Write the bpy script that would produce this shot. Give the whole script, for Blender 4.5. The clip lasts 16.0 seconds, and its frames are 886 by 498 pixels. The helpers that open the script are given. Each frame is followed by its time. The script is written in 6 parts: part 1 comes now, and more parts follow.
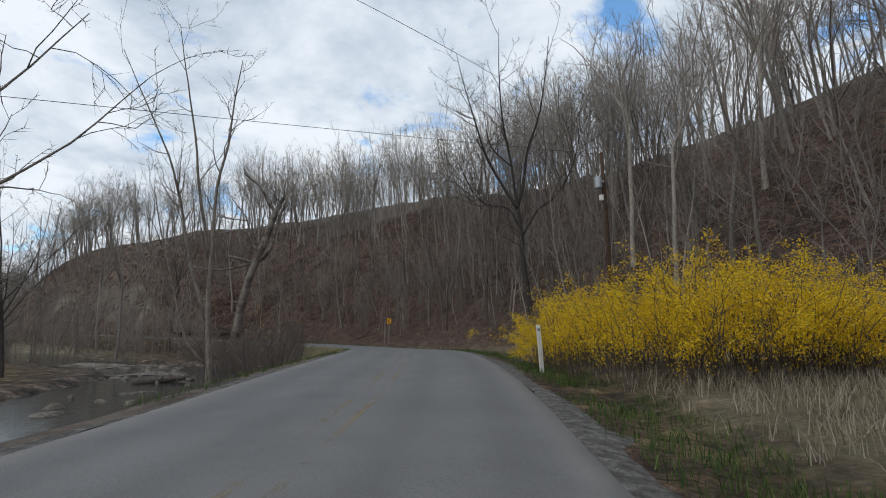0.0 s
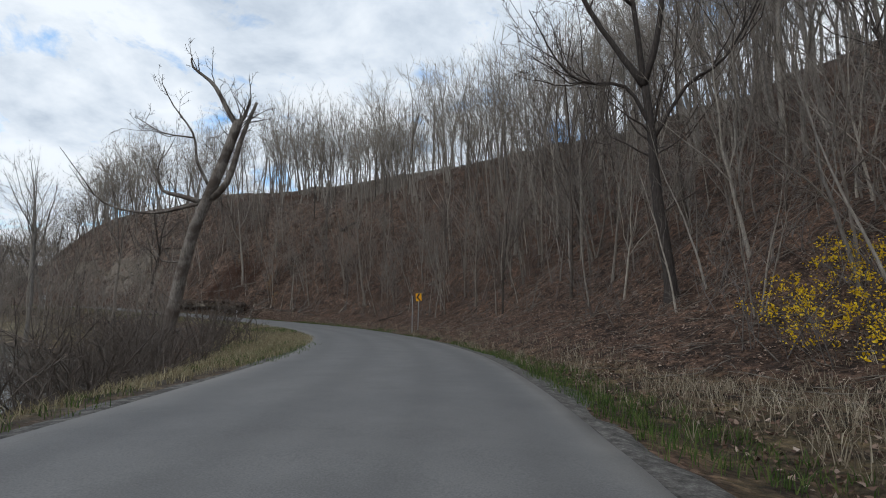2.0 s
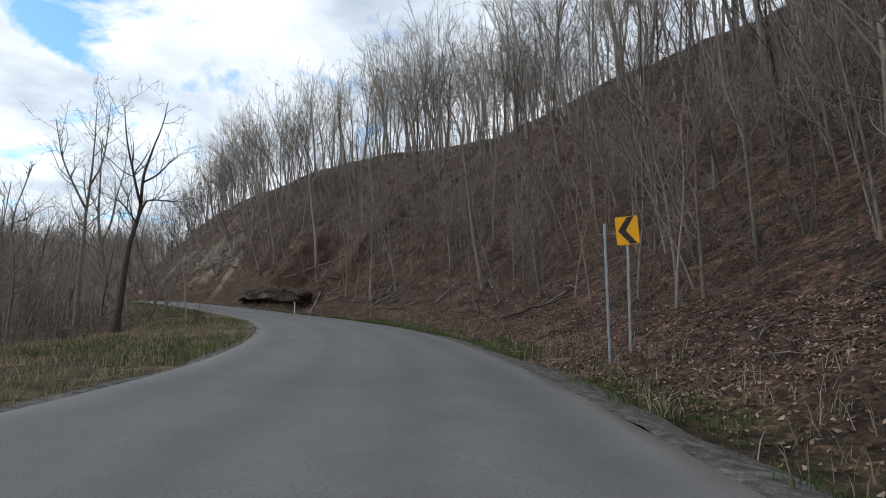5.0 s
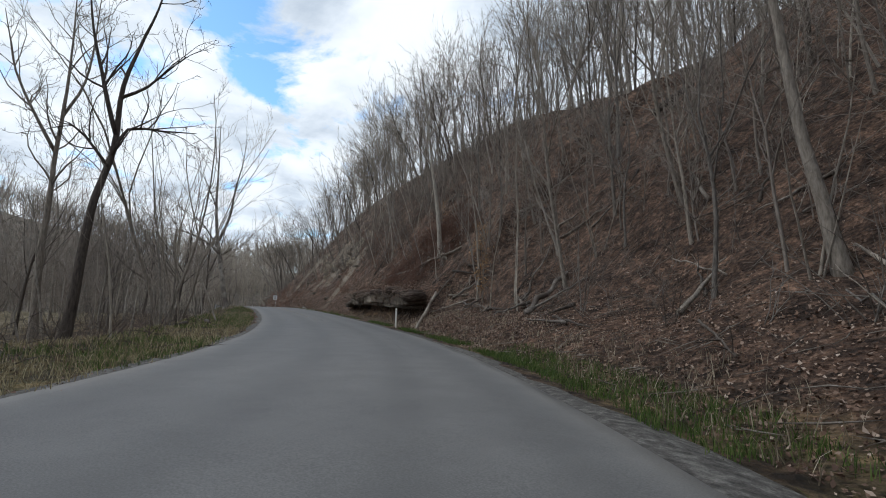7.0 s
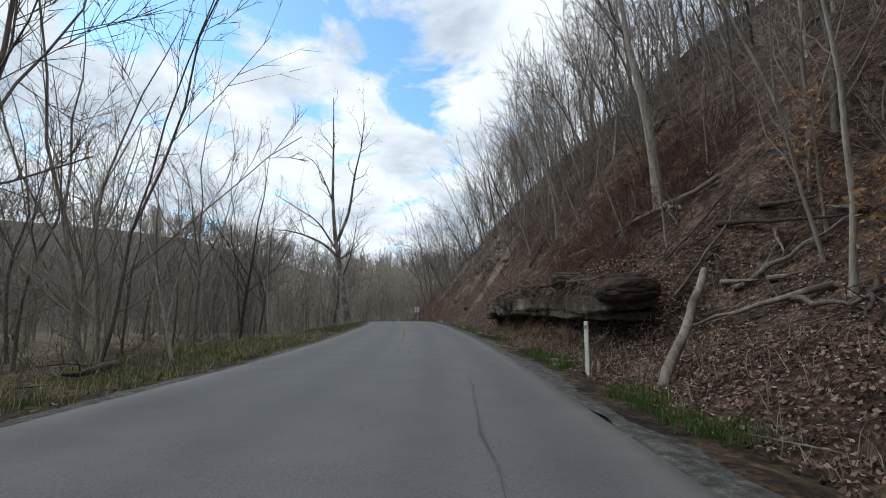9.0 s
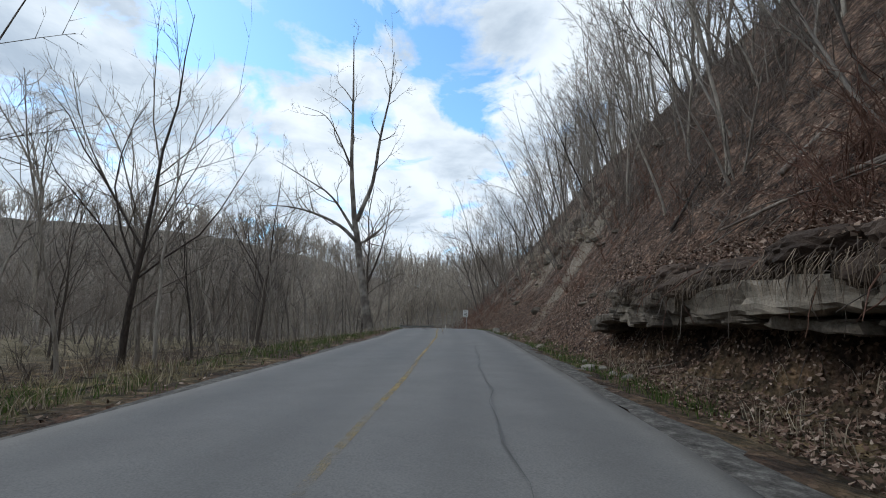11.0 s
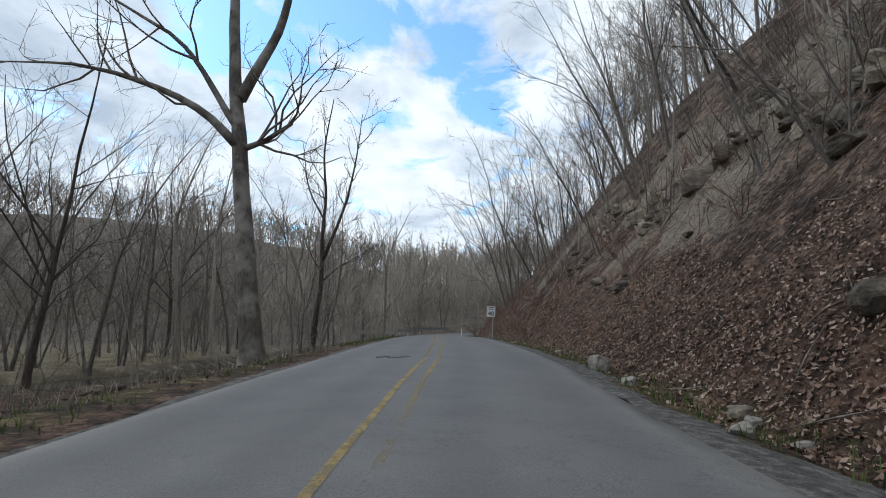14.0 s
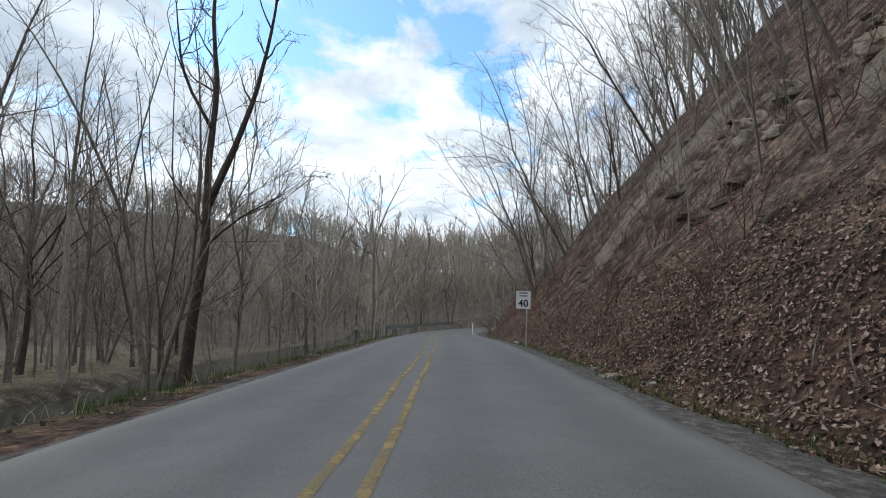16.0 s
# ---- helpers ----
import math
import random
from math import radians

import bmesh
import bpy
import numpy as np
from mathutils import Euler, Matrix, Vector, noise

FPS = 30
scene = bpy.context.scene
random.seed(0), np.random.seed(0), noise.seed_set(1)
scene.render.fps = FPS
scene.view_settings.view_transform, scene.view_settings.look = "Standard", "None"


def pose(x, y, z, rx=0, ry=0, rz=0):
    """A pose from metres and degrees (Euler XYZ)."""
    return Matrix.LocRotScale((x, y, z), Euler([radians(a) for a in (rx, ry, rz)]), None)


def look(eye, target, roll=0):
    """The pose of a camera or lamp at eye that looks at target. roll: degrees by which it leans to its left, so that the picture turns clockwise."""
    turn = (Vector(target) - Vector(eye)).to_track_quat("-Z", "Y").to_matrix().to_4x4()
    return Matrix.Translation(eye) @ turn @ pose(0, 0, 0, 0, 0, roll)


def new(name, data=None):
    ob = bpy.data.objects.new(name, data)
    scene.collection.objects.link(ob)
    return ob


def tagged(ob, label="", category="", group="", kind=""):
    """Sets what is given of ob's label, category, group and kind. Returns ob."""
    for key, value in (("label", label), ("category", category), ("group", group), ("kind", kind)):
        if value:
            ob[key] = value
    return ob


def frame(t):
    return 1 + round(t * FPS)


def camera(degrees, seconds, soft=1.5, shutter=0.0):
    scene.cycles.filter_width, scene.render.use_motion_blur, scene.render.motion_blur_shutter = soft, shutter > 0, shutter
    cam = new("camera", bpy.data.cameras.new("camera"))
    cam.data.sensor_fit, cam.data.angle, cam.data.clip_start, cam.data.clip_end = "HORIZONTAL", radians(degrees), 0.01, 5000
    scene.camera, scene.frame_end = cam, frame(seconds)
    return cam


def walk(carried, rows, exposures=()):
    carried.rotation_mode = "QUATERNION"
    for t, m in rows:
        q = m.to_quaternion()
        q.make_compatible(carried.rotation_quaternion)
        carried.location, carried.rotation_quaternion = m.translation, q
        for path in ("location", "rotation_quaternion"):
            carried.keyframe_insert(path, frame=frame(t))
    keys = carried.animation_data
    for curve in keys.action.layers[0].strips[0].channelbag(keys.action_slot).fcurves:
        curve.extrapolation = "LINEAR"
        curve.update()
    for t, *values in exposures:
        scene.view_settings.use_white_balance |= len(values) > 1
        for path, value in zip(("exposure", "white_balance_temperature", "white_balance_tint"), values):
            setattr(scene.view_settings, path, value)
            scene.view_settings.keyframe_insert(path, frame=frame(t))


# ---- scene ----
EXPOSURES = [(0, -0.3, 6050, 8), (2.5, -0.2, 6050, 8), (5, -0.08, 6050, 8), (9, -0.12, 6050, 7), (12.5, -0.15, 5800, 6), (16, 0.0, 6050, 7)]
cam = camera(81.8, 16.0, soft=1.0)
PATH = [
    (0, (8.756, -17.961, 1.31), (8.424, -16.016, 1.635), -0.03),
    (0.5, (8.0, -12.684, 1.494), (7.624, -10.746, 1.817), 0.07),
    (1, (7.165, -7.71, 1.616), (6.736, -5.78, 1.916), 0.63),
    (1.5, (6.252, -2.942, 1.676), (5.77, -1.02, 1.944), 0.95),
    (2, (5.208, 1.828, 1.685), (4.676, 3.741, 1.925), 1.27),
    (2.5, (4.012, 6.596, 1.639), (3.422, 8.495, 1.852), 1.21),
    (3, (2.676, 11.223, 1.54), (2.018, 13.102, 1.734), 1.08),
    (3.5, (1.104, 16.013, 1.413), (0.36, 17.859, 1.605), 0.66),
    (4, (-0.918, 21.196, 1.271), (-1.772, 22.994, 1.467), 0.66),
    (4.5, (-3.363, 26.53, 1.14), (-4.314, 28.278, 1.347), 0.66),
    (5, (-6.028, 31.601, 1.044), (-7.07, 33.294, 1.26), 0.66),
    (5.5, (-8.732, 36.1, 0.98), (-9.895, 37.712, 1.2), 1.45),
    (6, (-12.028, 40.581, 0.943), (-13.318, 42.091, 1.173), 1.45),
    (6.5, (-15.289, 44.393, 0.941), (-16.691, 45.8, 1.18), 1.53),
    (7, (-18.737, 47.874, 0.963), (-20.242, 49.168, 1.209), 1.61),
    (7.5, (-22.4, 51.027, 0.997), (-24.005, 52.193, 1.249), 1.17),
    (8, (-26.23, 53.794, 1.026), (-27.925, 54.822, 1.289), 1.07),
    (8.5, (-30.14, 56.183, 1.069), (-31.91, 57.073, 1.34), 0.52),
    (9, (-34.015, 58.211, 1.128), (-35.84, 58.981, 1.405), 0.02),
    (9.5, (-37.772, 59.895, 1.194), (-39.629, 60.583, 1.473), 0.66),
    (10, (-41.132, 61.273, 1.252), (-43.003, 61.921, 1.529), 0.66),
    (10.5, (-44.231, 62.474, 1.31), (-46.113, 63.089, 1.594), 0.66),
    (11, (-47.414, 63.638, 1.383), (-49.307, 64.214, 1.675), 0.66),
    (11.5, (-50.927, 64.851, 1.469), (-52.827, 65.401, 1.762), 0.47),
    (12, (-54.703, 66.133, 1.554), (-56.608, 66.669, 1.845), 0.58),
    (12.5, (-58.647, 67.446, 1.649), (-60.556, 67.967, 1.938), 0.70),
    (13, (-62.504, 68.727, 1.744), (-64.416, 69.235, 2.031), 0.63),
    (13.5, (-66.179, 69.938, 1.829), (-68.093, 70.444, 2.112), 0.45),
    (14, (-69.658, 71.083, 1.901), (-71.571, 71.588, 2.187), 0.13),
    (14.5, (-73.196, 72.182, 1.959), (-75.111, 72.688, 2.242), 0.41),
    (15, (-76.636, 73.129, 2.007), (-78.552, 73.632, 2.282), -0.01),
    (15.5, (-80.479, 74.313, 2.099), (-82.399, 74.807, 2.364), -0.30),
    (16, (-84.347, 75.464, 2.132), (-86.274, 75.935, 2.386), -0.50),
]
walk(cam, [(t, look(eye, target, roll)) for t, eye, target, roll in PATH], EXPOSURES)

# The road's centre line.
CENTRE = [
    (15.66, -77.58, 0.09),
    (10.79, -42.92, 0.09),
    (7.32, -18.17, 0.09),
    (5.89, -7.94, 0.40),
    (4.02, 1.55, 0.48),
    (1.58, 10.89, 0.34),
    (-1.97, 20.75, 0.08),
    (-7.02, 31.05, -0.14),
    (-12.91, 39.88, -0.23),
    (-19.50, 47.06, -0.20),
    (-26.84, 52.87, -0.13),
    (-34.49, 57.22, -0.02),
    (-41.50, 60.36, 0.11),
    (-47.70, 62.82, 0.25),
    (-54.94, 65.42, 0.43),
    (-62.74, 68.02, 0.63),
    (-69.88, 70.38, 0.79),
    (-76.84, 72.43, 0.90),
    (-84.55, 74.77, 1.03),
    (-103.92, 79.75, 0.88),
    (-123.38, 84.38, 0.48),
    (-134.83, 87.97, 0.28),
    (-145.29, 93.86, 0.28),
    (-153.71, 102.40, 0.28),
    (-160.89, 115.57, 0.28),
    (-170.46, 144.01, 0.28),
]
S_ZERO, S_MIN, S_MAX = 60.0, -58.0, 275.0
FINE = (-150.0, 30.0, -25.0, 125.0)
# Along the road: where the hillside starts, its grade, crest height, the slope behind the crest, bare earth, width of the gentle apron.
SLOPE = [
    (-60, 15, 0.42, 34, 0.1, 0, 6), (0, 15, 0.5, 36, 0.1, 0, 6), (24, 9.5, 0.6, 36, 0.1, 0, 4), (36, 5.4, 0.66, 34, 0.09, 0, 4.2), (45, 5.0, 0.7, 33, 0.08, 0, 4),
    (62, 5.4, 0.78, 31, 0.05, 0, 3.2), (80, 5.5, 0.94, 31, 0.06, 0.04, 4.2), (90, 4.7, 0.98, 28, 0.12, 0.06, 3.2), (97, 4.4, 1.0, 25.5, 0.15, 0.1, 2.6), (102, 4.9, 1.0, 21.5, 0.24, 0.12, 1.2),
    (106, 5.5, 1.08, 18.5, 0.26, 0.15, 0), (117.5, 5.4, 1.28, 20.5, 0.3, 0.2, 0), (119.5, 4.2, 1.29, 21.5, 0.32, 0.15, 0), (122, 4.0, 1.3, 23, 0.34, 0.12, 0), (130, 4.1, 1.27, 25, 0.3, 0.2, 0),
    (150, 4.0, 1.25, 26, 0.25, 0.5, 0), (170, 4.2, 1.2, 25.5, 0.2, 0.4, 0), (195, 4.6, 1.16, 26, 0.15, 0.3, 0), (240, 5, 1.0, 26, 0.15, 0.2, 0),
]
# Left: width of the level verge, depth of the bottom land below the road.
LEFT = [(-60, 0.1, 1.6), (0, 0.1, 1.6), (22, 0.2, 1.5), (36, 1.6, 1.25), (50, 5.0, 1.0), (70, 6.0, 1.0), (95, 4.0, 1.1), (120, 2.5, 1.0), (140, 1.0, 1.2), (160, 0.6, 1.5), (275, 0.8, 1.5)]
CREEK = [(6, -60), (-1, -32), (-5, -16), (-8, -3), (-12, 8), (-18, 17), (-29, 23), (-42, 29), (-54, 38), (-66, 44), (-82, 50), (-95, 60), (-103, 66.5), (-112, 69), (-125, 71.5), (-138, 76), (-160, 84), (-190, 88), (-240, 80)]
VALLEY = (-75.0, 15.0, 95.0, 42.0)
PAINT = [(-60, 0.5), (0, 0.52), (14, 0.45), (26, 0.15), (70, 0.02), (84, 0.2), (100, 0.32), (112, 0.62), (125, 0.78), (150, 0.76), (275, 0.65)]
HALF = 3.2
BEND = (-186.0, 104.0)

# ---- light ----
world = bpy.data.worlds.new("world")
scene.world = world
world.use_nodes = True
wt = world.node_tree
SUN_AZ, SUN_EL = radians(215), radians(40)


def nd(tree, kind, **kw):
    n = tree.nodes.new(kind)
    for k, v in kw.items():
        n.inputs[k].default_value = v
    return n


def ramp(tree, stops, src=None):
    n = tree.nodes.new("ShaderNodeValToRGB")
    els = n.color_ramp.elements
    while len(els) < len(stops):
        els.new(0.5)
    for e, (p, c) in zip(els, stops):
        e.position, e.color = p, (*c, 1) if len(c) == 3 else c
    if src is not None:
        tree.links.new(src, n.inputs[0])
    return n


def mixc(tree, fac, a, b, mode="MIX"):
    n = tree.nodes.new("ShaderNodeMix")
    n.data_type, n.blend_type = "RGBA", mode
    for sock, v in ((n.inputs[0], fac), (n.inputs[6], a), (n.inputs[7], b)):
        if isinstance(v, bpy.types.NodeSocket):
            tree.links.new(v, sock)
        elif isinstance(v, tuple):
            sock.default_value = (*v, 1)
        else:
            sock.default_value = v
    return n.outputs[2]


def math_node(tree, op, a, b=0.0):
    n = tree.nodes.new("ShaderNodeMath")
    n.operation = op
    for sock, v in ((n.inputs[0], a), (n.inputs[1], b)):
        if isinstance(v, bpy.types.NodeSocket):
            tree.links.new(v, sock)
        else:
            sock.default_value = v
    return n.outputs[0]


def noise_tex(tree, coord, scale, detail=4.0, rough=0.55, distortion=0.0):
    n = nd(tree, "ShaderNodeTexNoise", Scale=scale, Detail=detail, Roughness=rough, Distortion=distortion)
    tree.links.new(coord, n.inputs["Vector"])
    return n


sky = wt.nodes.new("ShaderNodeTexSky")
sky.sky_type, sky.sun_disc, sky.sun_elevation, sky.sun_rotation = "NISHITA", False, SUN_EL, SUN_AZ
# Broken cloud: the direction is projected on a flat layer overhead.
tc = wt.nodes.new("ShaderNodeTexCoord")
sep = wt.nodes.new("ShaderNodeSeparateXYZ")
wt.links.new(tc.outputs["Generated"], sep.inputs[0])
up = math_node(wt, "ADD", math_node(wt, "MAXIMUM", sep.outputs[2], 0.0), 0.22)
com = wt.nodes.new("ShaderNodeCombineXYZ")
wt.links.new(math_node(wt, "DIVIDE", sep.outputs[0], up), com.inputs[0])
wt.links.new(math_node(wt, "DIVIDE", sep.outputs[1], up), com.inputs[1])
cover = noise_tex(wt, com.outputs[0], 3.1, 10.0, 0.6, 0.35)
billow = noise_tex(wt, com.outputs[0], 2.4, 7.0, 0.58, 0.2)


def pools(spots):
    """Soft round places in the cloud layer: x, y, radius, depth."""
    total = None
    for x, y, r, a in spots:
        v = wt.nodes.new("ShaderNodeVectorMath")
        v.operation = "DISTANCE"
        wt.links.new(com.outputs[0], v.inputs[0])
        v.inputs[1].default_value = (x, y, 0)
        k = math_node(wt, "MULTIPLY", math_node(wt, "MAXIMUM", math_node(wt, "SUBTRACT", 1.0, math_node(wt, "DIVIDE", v.outputs["Value"], r)), 0.0), a)
        total = k if total is None else math_node(wt, "ADD", total, k)
    return total


# Blue breaks in the cloud to the west, and two heavier grey banks.
breaks = pools([(-1.15, 0.34, 0.24, 0.3), (-1.4, 0.52, 0.18, 0.28), (-1.22, -0.18, 0.36, 0.3), (-1.52, 0.2, 0.17, 0.26), (-1.1, 0.08, 0.2, 0.2), (-1.38, 0.82, 0.12, 0.2), (0.22, 1.12, 0.14, 0.2), (0.6, -1.2, 0.5, 0.2), (1.3, 0.4, 0.4, 0.2)])
banks = pools([(-1.55, -0.6, 0.5, 0.22), (-0.45, 1.05, 0.5, 0.14), (0.3, 1.6, 0.6, 0.1)])
mask = ramp(wt, [(0.315, (0, 0, 0)), (0.43, (1, 1, 1))], math_node(wt, "SUBTRACT", cover.outputs[0], breaks))
shade = ramp(wt, [(0.3, (5.2, 5.8, 6.6)), (0.45, (8.0, 8.4, 8.9)), (0.57, (10.2, 10.3, 10.4))], math_node(wt, "SUBTRACT", billow.outputs[0], banks))
skycol = mixc(wt, 1.0, sky.outputs[0], (1.9, 2.4, 2.55), "MULTIPLY")
bg = wt.nodes["Background"]
wt.links.new(mixc(wt, mask.outputs[0], skycol, shade.outputs[0]), bg.inputs[0])
bg.inputs[1].default_value = 0.11

sun = new("sun", bpy.data.lights.new("sun", "SUN"))
sun.data.energy, sun.data.angle, sun.data.color = 1.1, radians(14), (1.0, 0.95, 0.87)
sun.matrix_world = pose(0, 0, 60, 90 - 40, 0, 0)
sun.rotation_euler = (radians(50), 0, math.pi - SUN_AZ)


# ---- materials ----
def material(name, rough=0.85):
    m = bpy.data.materials.new(name)
    m.use_nodes = True
    b = m.node_tree.nodes["Principled BSDF"]
    b.inputs["Roughness"].default_value = rough
    b.inputs["Specular IOR Level"].default_value = 0.25
    return m, m.node_tree, b


def coords(tree, scale=(1, 1, 1)):
    t = tree.nodes.new("ShaderNodeTexCoord")
    mp = tree.nodes.new("ShaderNodeMapping")
    mp.inputs["Scale"].default_value = scale
    tree.links.new(t.outputs["Object"], mp.inputs[0])
    return mp.outputs[0]


def bump(tree, bsdf, height, strength=0.4, dist=0.02):
    n = nd(tree, "ShaderNodeBump", Strength=strength, Distance=dist)
    tree.links.new(height, n.inputs["Height"])
    tree.links.new(n.outputs[0], bsdf.inputs["Normal"])


def simple(name, stops, scale=4.0, fine=40.0, rough=0.85, stretch=(1, 1, 1), strength=0.4, dist=0.01, vary=0.25, island=False):
    """Two scales of noise through a colour ramp, with a little change from object to object."""
    m, t, b = material(name, rough)
    c = coords(t, stretch)
    big, small = noise_tex(t, c, scale, 5), noise_tex(t, c, fine, 4, 0.65)
    f = math_node(t, "ADD", math_node(t, "MULTIPLY", big.outputs[0], 0.6), math_node(t, "MULTIPLY", small.outputs[0], 0.4))
    col = ramp(t, stops, f).outputs[0]
    if vary:
        if island:
            r = t.nodes.new("ShaderNodeNewGeometry").outputs["Random Per Island"]
        else:
            r = t.nodes.new("ShaderNodeObjectInfo").outputs["Random"]
        v = math_node(t, "ADD", math_node(t, "MULTIPLY", r, 2 * vary), 1 - vary)
        cv = t.nodes.new("ShaderNodeCombineColor")
        for i in range(3):
            t.links.new(v, cv.inputs[i])
        col = mixc(t, 1.0, col, cv.outputs[0], "MULTIPLY")
    t.links.new(col, b.inputs["Base Color"])
    bump(t, b, f, strength, dist)
    return m


def ground_material():
    m, t, b = material("leaf_litter_ground", 0.95)
    c = coords(t)
    big, mid, fine = noise_tex(t, c, 0.12, 5), noise_tex(t, c, 0.9, 6, 0.6), noise_tex(t, c, 9.0, 6, 0.7)
    vor = nd(t, "ShaderNodeTexVoronoi", Scale=11.0, Randomness=1.0)
    t.links.new(c, vor.inputs["Vector"])
    leaf = ramp(t, [(0.0, (0.014, 0.01, 0.008)), (0.35, (0.058, 0.037, 0.027)), (0.62, (0.118, 0.078, 0.057)), (1.0, (0.23, 0.168, 0.128))], vor.outputs["Color"])
    leaf2 = mixc(t, 0.5, leaf.outputs[0], ramp(t, [(0.36, (0.012, 0.008, 0.006)), (0.68, (0.128, 0.086, 0.064))], fine.outputs[0]).outputs[0])
    # Bare earth and rock show on the cut slope, in patches.
    earth = ramp(t, [(0.32, (0.075, 0.063, 0.052)), (0.7, (0.36, 0.318, 0.272))], fine.outputs[0])
    att = t.nodes.new("ShaderNodeAttribute")
    att.attribute_name = "cover"
    ac = t.nodes.new("ShaderNodeSeparateColor")
    t.links.new(att.outputs["Color"], ac.inputs[0])
    patch = math_node(t, "MULTIPLY", ramp(t, [(0.42, (0, 0, 0)), (0.53, (1, 1, 1))], mid.outputs[0]).outputs[0], ac.outputs[0])
    col = mixc(t, patch, leaf2, earth.outputs[0])
    # Grass by the road, green and straw mixed.
    grass = ramp(t, [(0.3, (0.03, 0.036, 0.014)), (0.5, (0.07, 0.068, 0.03)), (0.72, (0.24, 0.2, 0.115))], math_node(t, "ADD", math_node(t, "MULTIPLY", mid.outputs[0], 0.5), math_node(t, "MULTIPLY", fine.outputs[0], 0.5)))
    gmask = math_node(t, "MULTIPLY", ac.outputs[1], ramp(t, [(0.35, (0.25, 0.25, 0.25)), (0.55, (1, 1, 1))], mid.outputs[0]).outputs[0])
    col = mixc(t, gmask, col, grass.outputs[0])
    # Wet mud and shingle by the creek.
    mud = ramp(t, [(0.36, (0.03, 0.026, 0.022)), (0.55, (0.1, 0.085, 0.072)), (0.68, (0.3, 0.265, 0.23))], math_node(t, "ADD", math_node(t, "MULTIPLY", mid.outputs[0], 0.6), math_node(t, "MULTIPLY", fine.outputs[0], 0.4)))
    col = mixc(t, ac.outputs[2], col, mud.outputs[0])
    col = mixc(t, 1.0, col, ramp(t, [(0.3, (0.76, 0.7, 0.68)), (0.7, (1.24, 1.13, 1.06))], big.outputs[0]).outputs[0], "MULTIPLY")
    clump = noise_tex(t, c, 3.1, 3, 0.6)
    col = mixc(t, 1.0, col, ramp(t, [(0.36, (0.5, 0.5, 0.5)), (0.5, (1, 1, 1)), (0.64, (1.6, 1.55, 1.5))], clump.outputs[0]).outputs[0], "MULTIPLY")
    col = mixc(t, 1.0, col, ramp(t, [(0.34, (0.5, 0.5, 0.5)), (0.5, (1, 1, 1)), (0.66, (1.55, 1.5, 1.45))], mid.outputs[0]).outputs[0], "MULTIPLY")
    # Slipped grey-tan clay, dry fields, and far hill brush paled in colour for haze.
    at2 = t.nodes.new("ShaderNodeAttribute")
    at2.attribute_name = "soil_haze"
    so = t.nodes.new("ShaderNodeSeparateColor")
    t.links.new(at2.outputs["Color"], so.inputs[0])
    crumb = math_node(t, "ADD", math_node(t, "MULTIPLY", mid.outputs[0], 0.5), math_node(t, "MULTIPLY", fine.outputs[0], 0.5))
    clay = ramp(t, [(0.34, (0.115, 0.093, 0.07)), (0.5, (0.225, 0.187, 0.145)), (0.66, (0.36, 0.31, 0.25))], crumb)
    edge = math_node(t, "ADD", so.outputs[0], math_node(t, "MULTIPLY", math_node(t, "SUBTRACT", fine.outputs[0], 0.5), 0.9))
    col = mixc(t, ramp(t, [(0.38, (0, 0, 0)), (0.62, (1, 1, 1))], edge).outputs[0], col, clay.outputs[0])
    hay = ramp(t, [(0.34, (0.09, 0.073, 0.045)), (0.5, (0.2, 0.166, 0.105)), (0.66, (0.36, 0.31, 0.21))], crumb)
    col = mixc(t, math_node(t, "MULTIPLY", so.outputs[1], 0.85), col, hay.outputs[0])
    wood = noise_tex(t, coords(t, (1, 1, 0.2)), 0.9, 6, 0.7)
    hazy_scrub = ramp(t, [(0.34, (0.08, 0.067, 0.055)), (0.5, (0.145, 0.124, 0.102)), (0.66, (0.24, 0.21, 0.175))], wood.outputs[0])
    col = mixc(t, so.outputs[2], col, hazy_scrub.outputs[0])
    t.links.new(col, b.inputs["Base Color"])
    bump(t, b, math_node(t, "ADD", math_node(t, "MULTIPLY", vor.outputs["Distance"], 0.8), fine.outputs[0]), 1.0, 0.12)
    return m


